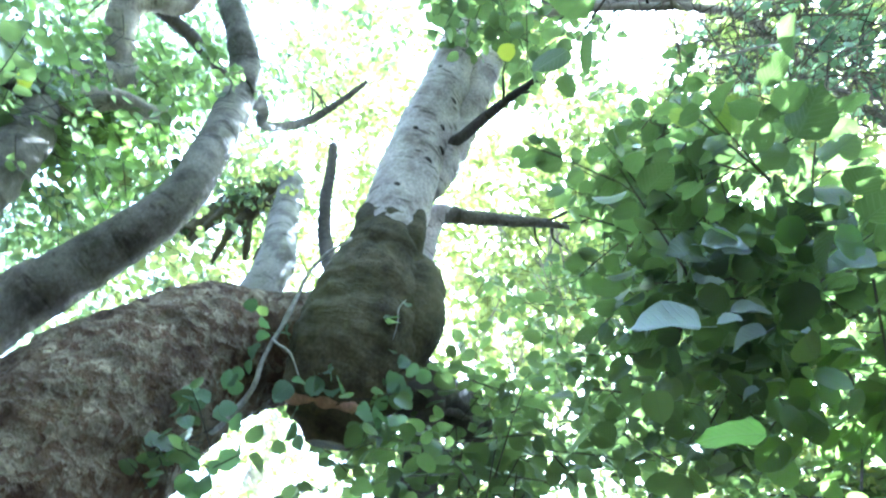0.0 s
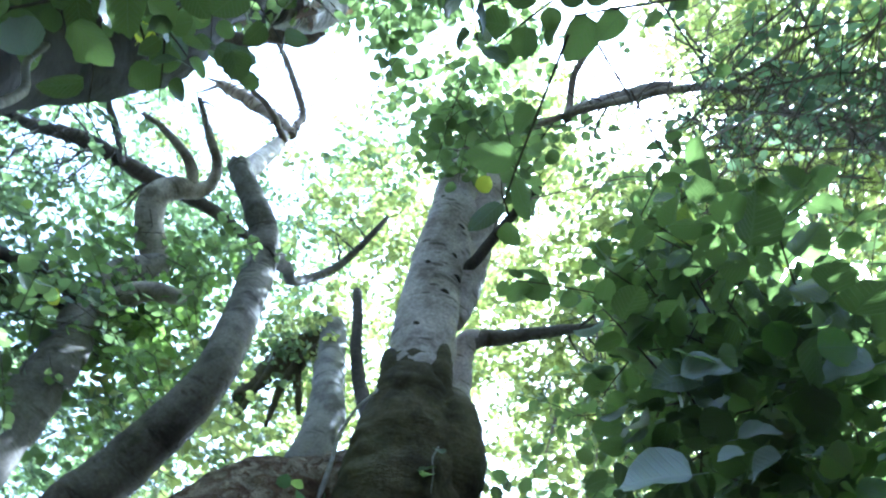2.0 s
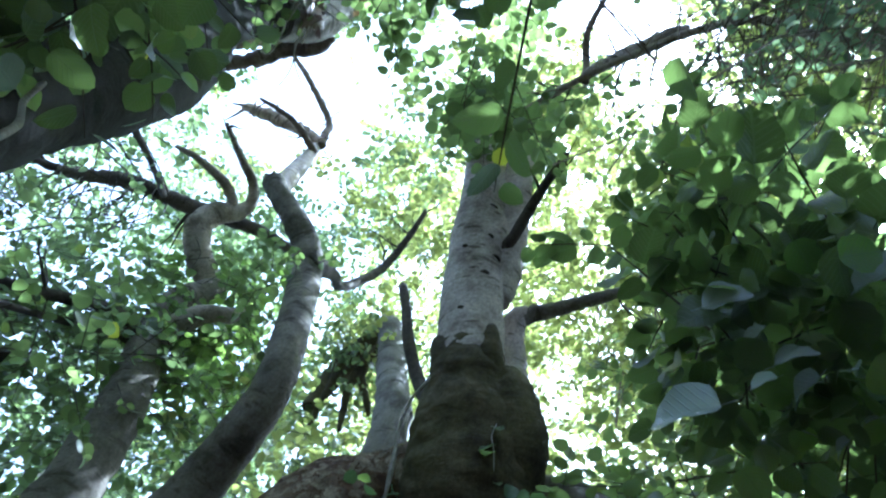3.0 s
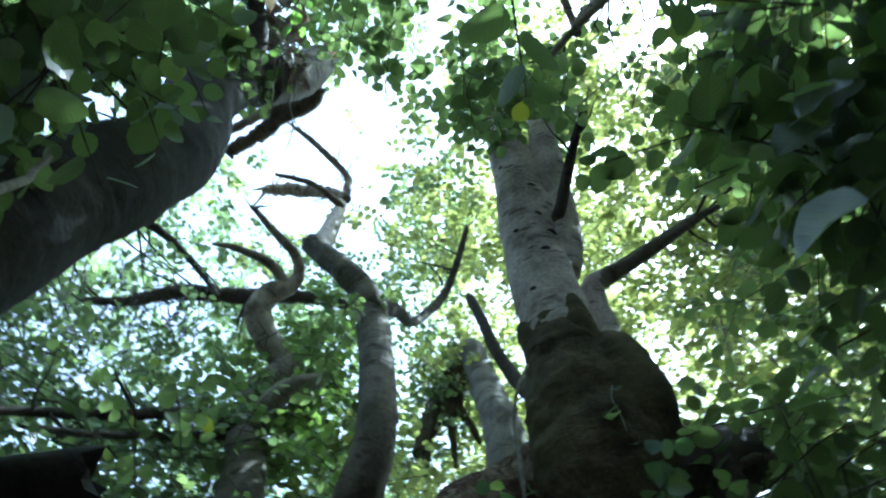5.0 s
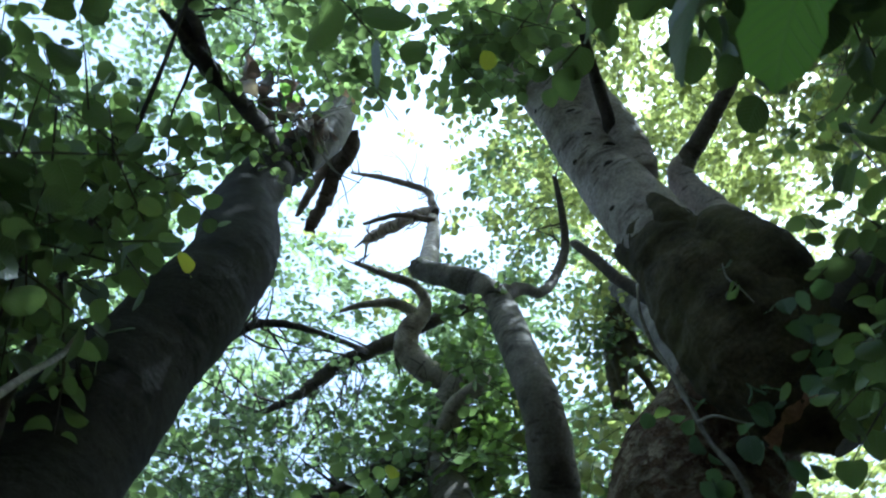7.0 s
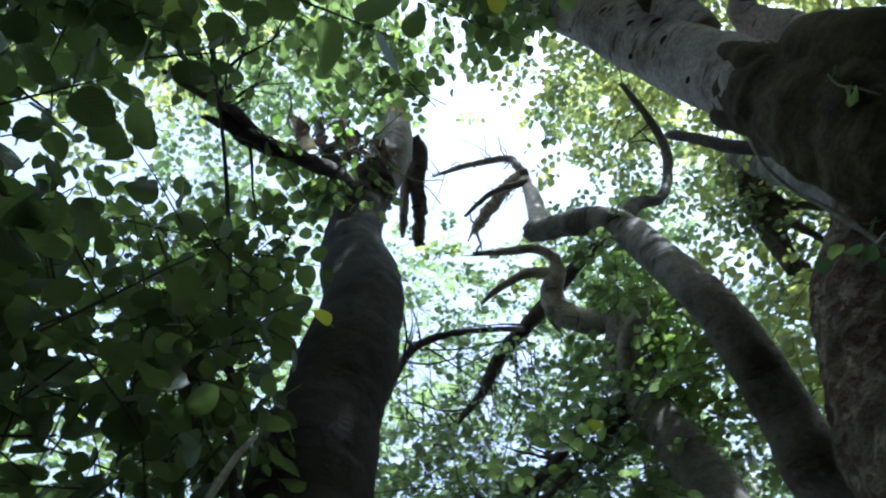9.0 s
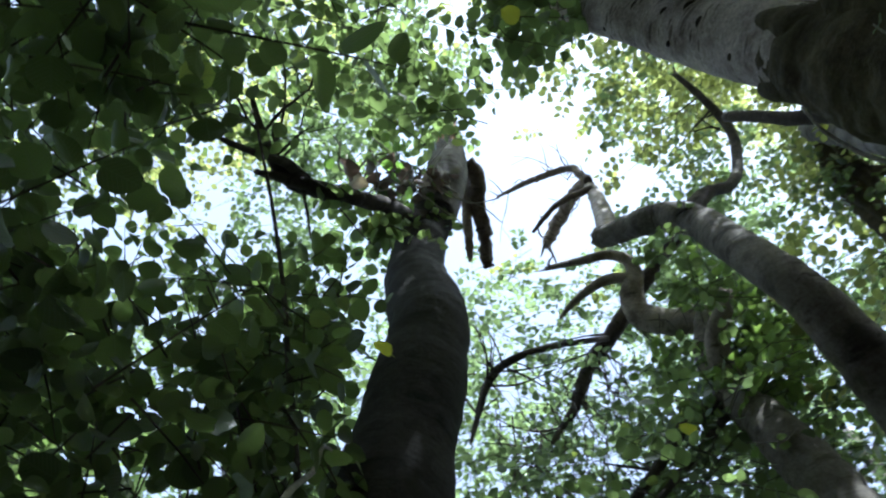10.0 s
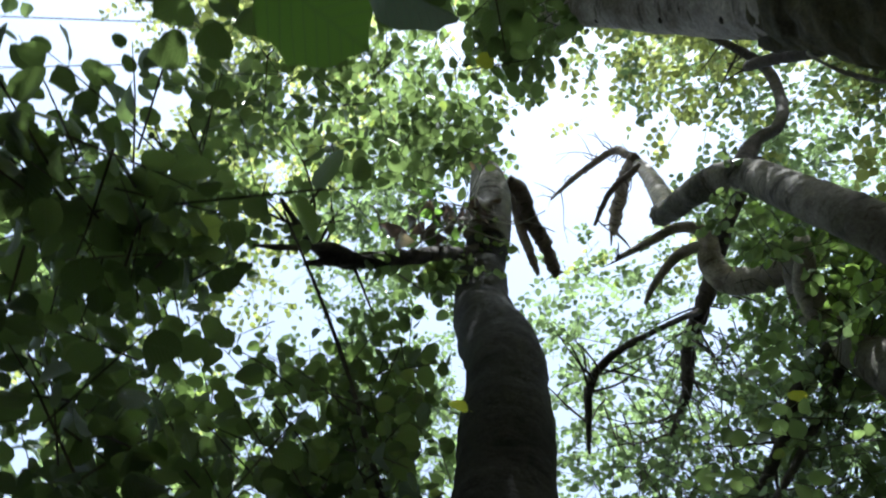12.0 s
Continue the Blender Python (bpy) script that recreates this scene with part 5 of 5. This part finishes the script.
# clumps added towards the sun so that the ringed stem is shaded
SUN_SCREEN = bank(rng, ((0.0, 1.5, 8.0), (0.6, 1.6, 8.0), (0.0, 2.2, 8.2), (0.7, 2.3, 8.2)), ((0.2, 1.7, 8.8), (0.8, 1.8, 8.8), (0.3, 2.4, 9.0), (0.9, 2.5, 9.0)), 0.35, 8, 12)
foliage(leaning, rng, SUN_SCREEN, LEAF_FAR, HALF_FAR, "high leaves added to shade the ringed stem", per_spray=11, size=(0.05, 0.075))
foliage(leaning, rng, around(VINE[7:11] + VINE[-4:], 0.05, 2), LEAF_MID, HALF_MID, "small climbing leaves", per_spray=4, size=(0.04, 0.065), length=(0.08, 0.16), tilt=0.9)
LOW = [(-0.2, 2.49, 3.37), (0.01, 2.37, 3.23), (-0.41, 2.61, 3.5), (-0.12, 2.25, 3.04), (-0.42, 2.4, 3.2), (0.17, 2.6, 3.5), (0.3, 2.3, 3.2), (0.1, 2.7, 3.3), (-0.1, 2.6, 3.0), (-0.4, 2.5, 2.9)]
foliage(leaning, rng, around(LOW, 0.2, 9), LEAF_MID, HALF_MID, "shaded low leaves", per_spray=9, size=(0.045, 0.07))
IVY = [(-1.93, 2.97, 6.22), (-2.1, 2.97, 6.02), (-1.8, 2.92, 6.33), (-2.22, 2.95, 5.75), (-2.0, 2.85, 6.05), (-2.3, 2.95, 5.5), (-2.05, 3.05, 6.3)]
foliage(rear, rng, around(IVY, 0.17, 8), LEAF_MID, HALF_MID, "dark ivy on the limb", per_spray=7, size=(0.035, 0.07), length=(0.15, 0.4), tilt=1.3, droop=0.5)
PALE = single_leaf_mesh("leaf", 40, LEAF_SHEEN)
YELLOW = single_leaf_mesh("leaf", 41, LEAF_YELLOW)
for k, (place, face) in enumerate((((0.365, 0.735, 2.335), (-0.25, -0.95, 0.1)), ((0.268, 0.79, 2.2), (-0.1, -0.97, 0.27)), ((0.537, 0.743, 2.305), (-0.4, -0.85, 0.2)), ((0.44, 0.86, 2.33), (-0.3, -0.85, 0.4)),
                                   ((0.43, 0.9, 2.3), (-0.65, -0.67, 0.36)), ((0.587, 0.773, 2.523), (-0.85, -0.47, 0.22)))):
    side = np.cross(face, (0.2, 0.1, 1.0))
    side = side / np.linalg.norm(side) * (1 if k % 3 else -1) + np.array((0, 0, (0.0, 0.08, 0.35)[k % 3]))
    place_leaf(PALE, leaning, np.array(place) - side * 0.035, side, face, (0.065, 0.095, 0.075, 0.06)[k % 4], "glossy leaf, bluish sky sheen in its colour" if k < 2 else "")
place_leaf(single_leaf_mesh("leaf", 42, LEAF_BACKLIT), leaning, (0.306, 0.748, 1.97), (-0.5, 0.1, 0.12), (0.1, -0.3, 1), 0.07, "bright green leaf, backlight in its colour")
for k, (place, along, size) in enumerate((((0.49, 0.73, 2.42), (0.2, 0.8, -0.5), 0.055), ((0.5, 0.698, 2.3), (1, 0.2, 0.1), 0.055))):
    place_leaf(single_leaf_mesh("leaf", 90 + k, LEAF_BACKLIT), leaning, place, along, (0.1 - 0.1 * k, -0.6, -0.75 + 0.3 * (k % 2)), size)
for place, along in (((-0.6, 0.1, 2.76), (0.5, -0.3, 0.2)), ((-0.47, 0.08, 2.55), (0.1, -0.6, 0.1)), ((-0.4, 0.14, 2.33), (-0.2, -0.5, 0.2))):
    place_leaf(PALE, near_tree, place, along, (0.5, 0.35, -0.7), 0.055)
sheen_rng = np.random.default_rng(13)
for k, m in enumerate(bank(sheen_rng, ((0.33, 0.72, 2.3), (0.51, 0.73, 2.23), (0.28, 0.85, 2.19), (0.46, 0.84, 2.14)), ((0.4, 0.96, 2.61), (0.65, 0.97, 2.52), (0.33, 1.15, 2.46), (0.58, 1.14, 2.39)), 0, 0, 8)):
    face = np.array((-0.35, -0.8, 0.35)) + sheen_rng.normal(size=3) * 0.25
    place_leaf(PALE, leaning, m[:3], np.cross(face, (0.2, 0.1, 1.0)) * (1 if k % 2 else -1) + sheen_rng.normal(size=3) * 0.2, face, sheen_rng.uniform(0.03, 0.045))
BRIGHT = [single_leaf_mesh("leaf", 70 + k, LEAF_BACKLIT) for k in range(3)]
for k in range(34):
    place = np.array((-0.595, 0.054, 4.774)) + rng.normal(size=3) * np.array((0.1, 0.1, 0.12))
    place_leaf(BRIGHT[k % 3], near_tree, place, rng.normal(size=3) + np.array((0, 0, -0.4)), rng.normal(size=3) * 0.6 + np.array((0, 0, 0.8)), rng.uniform(0.04, 0.065), "bright green leaf, coloured as if sunlit" if k == 0 else "")
CLIMBER = [single_leaf_mesh("leaf", 60 + k, LEAF_PALE) for k in range(3)]
for k in range(60):
    place = np.array(VINE[k % 20]) + rng.normal(size=3) * 0.025
    place_leaf(CLIMBER[k % 3], GROWN["vine"], place, rng.normal(size=3) * 0.6 + np.array((0, -0.2, -0.8)), rng.normal(size=3) * 0.5 + np.array((0.1, -0.75, -0.45)), rng.uniform(0.045, 0.07), "grey-green rounded climbing leaf" if k == 0 else "")
SPROUT = single_leaf_mesh("leaf", 43, LEAF_MID)
for place, way, size in (((-0.26, 1.612, 3.221), (0.3, -0.2, -0.5), 0.05), ((-0.266, 1.609, 3.134), (-0.4, -0.2, -0.3), 0.055), ((-0.294, 1.603, 3.092), (0.4, -0.3, -0.2), 0.05), ((-0.281, 1.664, 3.031), (0.3, -0.2, -0.4), 0.035)):
    place_leaf(SPROUT, GROWN[5], place, way, (0.2, -0.6, 0.7), size)
for place, tree, size in (((0.028, 0.806, 3.43), leaning, 0.055), ((-1.717, 1.038, 3.66), hooked, 0.07), ((-0.706, 0.174, 3.16), near_tree, 0.06)):
    place_leaf(YELLOW, tree, place, (0.4, -0.3, 0.2), (0.3, 0.3, 1), size, "yellowing sunlit leaf")
foliage(leaning, rng, around(CROWN_A + CROWN_B + CROWN_C, 0.18, 6), LEAF_MID, HALF_MID, "green crown leaves", per_spray=10, size=(0.034, 0.06), length=(0.2, 0.36), tilt=0.7)
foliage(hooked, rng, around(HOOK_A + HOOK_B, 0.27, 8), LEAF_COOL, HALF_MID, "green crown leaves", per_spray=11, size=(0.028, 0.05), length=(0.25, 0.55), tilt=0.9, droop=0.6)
foliage(hooked, rng, around(BETWEEN_A, 0.25, 7), LEAF_FAR, HALF_MID, "green leaves between the trunks", per_spray=9, size=(0.04, 0.07), tilt=0.8)
HOOK_FRONT = bank(rng, ((-2.05, 1.3, 5.0), (-1.8, 1.6, 5.0), (-1.85, 1.3, 3.9), (-1.65, 1.55, 3.9)), ((-2.4, 1.5, 5.15), (-2.0, 1.95, 5.1), (-2.1, 1.6, 3.9), (-1.85, 1.85, 3.9)), 0.15, 5, 26)
foliage(hooked, rng, HOOK_FRONT, LEAF_BRIGHT, HALF_MID, "bright green leaves over the trunk", per_spray=9, size=(0.032, 0.055), length=(0.15, 0.32), tilt=0.9, droop=0.6)
SPRIG = bank(rng, ((-0.72, 0.0, 4.75), (-0.82, 0.22, 4.85), (-0.88, 0.0, 4.4), (-0.92, 0.14, 4.4)), ((-0.72, -0.02, 5.3), (-0.8, 0.16, 5.35), (-0.9, -0.08, 4.45), (-0.93, 0.05, 4.45)), 0.07, 2, 20)
foliage(near_tree, rng, SPRIG, LEAF_MID, HALF_MID, "leafy shoots up the trunk", per_spray=6, size=(0.035, 0.055), length=(0.1, 0.2), tilt=0.9)
CROOK = [(-1.381, 1.304, 4.712), (-1.463, 1.354, 4.544), (-1.503, 1.377, 4.34), (-1.465, 1.42, 4.112), (-1.286, 1.401, 4.794)]
foliage(curved, rng, around(CROOK, 0.1, 3), LEAF_MID, HALF_MID, "leaves round the crook", per_spray=7, size=(0.035, 0.055), length=(0.1, 0.22), tilt=0.9)
JUNCTION = [(-2.05, 1.42, 4.85), (-1.95, 1.5, 4.95), (-2.15, 1.35, 4.7), (-1.9, 1.35, 4.7), (-1.95, 1.6, 5.2), (-1.75, 1.5, 5.15), (-2.2, 1.5, 4.5), (-2.3, 1.35, 4.9)]
foliage(hooked, rng, around(JUNCTION, 0.13, 6), LEAF_MID, HALF_MID, "leaves round the fork", per_spray=8, size=(0.04, 0.06), length=(0.12, 0.28))
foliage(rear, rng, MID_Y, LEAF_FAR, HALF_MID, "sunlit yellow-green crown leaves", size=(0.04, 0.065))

# withered leaves and curled stems caught over the near tree's branch
SHRIVELLED = [single_leaf_mesh("leaf", 50 + k, LEAF_DRY, 0.35) for k in range(4)]
for k in range(44):
    place = np.array((-0.42, -0.1, 4.4)) + rng.random() ** 0.7 * np.array((-0.42, 0.38, 0.85)) + rng.normal(size=3) * 0.045
    place_leaf(SHRIVELLED[k % 4], GROWN[44], place, rng.normal(size=3) + np.array((0, 0, -0.6)), rng.normal(size=3), rng.uniform(0.05, 0.1), "withered reddish-brown leaf" if k == 0 else "")
for k in range(14):
    q = np.array((-0.42, -0.1, 4.4)) + rng.random() * np.array((-0.36, 0.33, 0.7)) + rng.normal(size=3) * 0.05
    way = rng.normal(size=3) * np.array((0.05, 0.05, 0.02))
    limb("tendril", [(*(q - way * 3), 0.005), (*(q - way + np.array((0, 0, 0.04))), 0.005), (*(q + rng.normal(size=3) * 0.03), 0.005), (*(q + way * 2 + np.array((0, 0, -0.06))), 0.004), (*(q + way * 3 + rng.normal(size=3) * 0.05), 0.003)], VINE_BARK, GROWN[44], "thin pale curled stem" if k == 0 else "", sides=6, step=0.03, rough=0.02)

# ---- trees all round, whose crowns close the view ----
HUB = np.array((0.15, 0.45, 1.56))
GAPS = np.array([(0.362, 0.463, 0.809, 3.4), (-0.28, 0.08, 0.96, 5.5), (-0.18, 0.11, 0.98, 3.0), (-0.35, 0.02, 0.94, 2.4), (-0.34, 0.09, 0.94, 4.0), (-0.32, 0.18, 0.93, 3.0), (-0.15, 0.04, 0.99, 3.3), (-0.25, 0.01, 0.97, 2.8), (0.15, 0.14, 0.98, 5.1), (0.22, 0.25, 0.94, 2.8), (0.07, 0.22, 0.97, 1.9), (-0.43, 0.4, 0.81, 1.7), (-0.44, 0.38, 0.81, 2.6), (0.29, -0.42, 0.86, 6.0), (-0.2, -0.4, 0.9, 1.5), (-0.18, -0.5, 0.85, 2.5)])
N_TREES = 9
crowns = [[] for _ in range(N_TREES)]
# added out of view: oversized leaves that block light from the sides
side_screens = [[] for _ in range(N_TREES)]
rng = np.random.default_rng(11)
gap_dir = GAPS[:, :3] / np.linalg.norm(GAPS[:, :3], axis=1)[:, None]
made = 0
CLEARING = np.array((0.38, -0.76, 0.53))   # open sky on the side that the walk turns its back to
to_sun = np.array(sun_from)
while made < 3300:
    d = rng.normal(size=3)
    d[2] = abs(d[2])
    d /= np.linalg.norm(d)
    overhead = d @ np.array((-0.3, 0.28, 0.91)) > 0.5
    if not overhead and rng.random() < 0.52:
        continue
    off = np.degrees(np.arccos(np.clip(gap_dir @ d, -1, 1)))
    if np.any(off < GAPS[:, 3] + 2.0):
        continue
    if d @ CLEARING > 0.8 and rng.random() < 0.85:
        continue
    q = HUB + d * rng.uniform(5.5, 10.0)
    sunward = d @ to_sun > 0.91
    if overhead and not sunward and noise.noise(Vector(q * 0.85)) < (-0.3 if d[1] > 0.25 else 0.06 if d[1] > -0.1 and d[0] < -0.4 else -0.02 if d[1] > -0.1 else 0.0):
        continue
    az = math.atan2(d[0], d[1]) % (2 * math.pi)
    (crowns if overhead else side_screens)[int(az / (2 * math.pi) * N_TREES) % N_TREES].append((*q, 0.36 if overhead else 0.7, 7 if overhead else 11))
    made += 1
# extra canopy clumps, added to keep the sun off the near trunks
for _ in range(330):
    d = to_sun + rng.normal(size=3) * 0.2
    d /= np.linalg.norm(d)
    if d @ to_sun < 0.9 or np.any(np.degrees(np.arccos(np.clip(gap_dir @ d, -1, 1))) < GAPS[:, 3] + 2.0):
        continue
    az = math.atan2(d[0], d[1]) % (2 * math.pi)
    crowns[int(az / (2 * math.pi) * N_TREES) % N_TREES].append((*(HUB + d * rng.uniform(6.0, 10.5)), 0.4, 9))
for k in range(N_TREES):
    a = (k + 0.5) / N_TREES * 2 * math.pi
    x, y = 7.5 * math.sin(a), 7.5 * math.cos(a)
    t = thing("tree", (x, y, 0), "woodland tree with a sunlit green crown", "tree", "trees all round")
    limb("trunk", [(x, y, -0.2, 0.3), (x * 1.02, y * 1.02, 2.0, 0.22), (x * 0.98, y * 0.98, 5, 0.17), (x * 0.95, y * 0.95, 8.0, 0.08)], BARK, t, sides=16, step=0.15, seed=60 + k)
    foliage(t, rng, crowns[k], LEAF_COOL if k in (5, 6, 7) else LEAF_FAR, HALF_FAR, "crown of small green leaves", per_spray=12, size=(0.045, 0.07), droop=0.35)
    foliage(t, rng, side_screens[k], LEAF_MID, HALF_FAR, "oversized lower leaves out of view, blocking side light", per_spray=9, size=(0.16, 0.24), length=(0.5, 0.9))
    if k == 1:
        limb("limb", [(x * 0.96, y * 0.96, 4.2, 0.1), (4.0, 2.5, 4.7, 0.05), (1.8, 1.35, 4.98, 0.026), (1.343, 1.052, 4.948, 0.024), (1.019, 0.981, 4.9, 0.023), (0.78, 0.984, 4.885, 0.022), (0.545, 0.99, 4.87, 0.02), (0.286, 1.023, 4.86, 0.018), (0.12, 1.05, 4.84, 0.012)], BARK_HOOK, t, "greyish bough against the sky", sides=16, seed=53, lump=0.3, rough=0.15)
        limb("limb", [(0.46, 1.0, 4.88, 0.022), (0.55, 0.985, 4.9, 0.032), (0.75, 0.97, 4.92, 0.036), (0.94, 0.96, 4.93, 0.03), (1.02, 0.955, 4.935, 0.008)], BARK, t, "split grey dead wood on the bough", sides=18, seed=55, lump=0.3, rough=0.2, step=0.015)
        limb("branch", [(0.46, 1.02, 4.87, 0.024), (0.503, 1.034, 5.137, 0.022), (0.575, 0.872, 5.268, 0.02), (0.74, 0.74, 5.39, 0.014)], BARK_TWIG, t, sides=10, seed=54)
        side_twigs(rng, [(1.134, 1.03, 4.92, 0.036), (0.567, 0.99, 4.88, 0.03), (0.2, 1.03, 4.85, 0.02)], 16, GROWN[53], BARK_DARK, (0.15, 0.45), 0.006)
        # thicket of fine shoots with small glossy leaves behind the near leaves
        mids = np.array(THICKET_A + THICKET_B + [m[:3] for m in bank(rng, ((0.95, 0.7, 3.9), (1.4, 0.76, 3.65), (0.85, 1.29, 3.69), (1.28, 1.36, 3.44)), ((1.25, 0.89, 4.75), (1.94, 1.02, 4.5), (1.07, 1.79, 4.5), (1.77, 1.89, 4.27)), 0, 0, 10)])
        foliage(t, rng, [(*m, 0.16, 3) for m in mids], LEAF_SMALL, HALF_FAR, "small glossy leaves of the thicket", per_spray=9, size=(0.024, 0.045), length=(0.12, 0.3), tilt=1.5)
        way = rng.normal(size=(len(mids) * 7, 3)) * np.array((1, 1, 0.6))
        way *= rng.uniform(0.2, 0.5, (len(way), 1)) / np.linalg.norm(way, axis=1)[:, None]
        q = np.repeat(mids, 7, axis=0) + rng.normal(size=way.shape) * 0.12
        part("brushwood", twigs_mesh("brushwood", q - way, q + rng.normal(size=way.shape) * 0.05, q + way, rng.uniform(0.002, 0.0055, len(way))), BARK_TWIG, t, "tangle of bare greyish shoots", kind="stuff")

hang = np.array([(rng.uniform(0.1, 1.3), rng.uniform(2.6, 4.2), rng.uniform(4.4, 6.2)) for _ in range(70)])
drop = np.array([(rng.normal() * 0.12, rng.normal() * 0.12, -rng.uniform(0.4, 1.1)) for _ in range(70)])
part("brushwood", twigs_mesh("brushwood", hang, hang + drop * 0.5 + rng.normal(size=drop.shape) * 0.06, hang + drop, rng.uniform(0.004, 0.008, 70)), BARK_TWIG, rear, "thin hanging shoots", kind="stuff")

hang = np.array([m[:3] for m in bank(rng, ((-1.92, 0.06, 5.3), (-2.08, 1.19, 5.2), (-2.84, -0.11, 4.6), (-2.98, 0.95, 4.5)), ((-2.42, -0.06, 6.12), (-2.61, 1.34, 5.98), (-3.55, -0.27, 5.2), (-3.72, 1.04, 5.09)), 0, 0, 90)])
drop = np.array([(rng.normal() * 0.16, rng.normal() * 0.16, -rng.uniform(0.3, 0.9)) for _ in range(90)])
part("brushwood", twigs_mesh("brushwood", hang, hang + drop * 0.5 + rng.normal(size=drop.shape) * 0.08, hang + drop, rng.uniform(0.003, 0.007, 90)), BARK_DARK, hooked, "thin dark hanging shoots", kind="stuff")

# ---- overhead cables ----
for a, way in (((3.13, -3.34, 8.99), (-0.629, 0.778, 0.0)), ((2.75, -3.73, 8.9), (-0.583, 0.812, 0.0))):
    me = limb_mesh("cable", [(*(np.array(a) + np.array(way) * s), 0.008) for s in (-30, -15, -3, 0, 1.2, 2.2)], sides=6, step=2.0, rough=0, lump=0)
    tagged(part("cable", me, BARK_DARK, None), "thin black overhead cable above the leaves", "cable", "overhead cables")
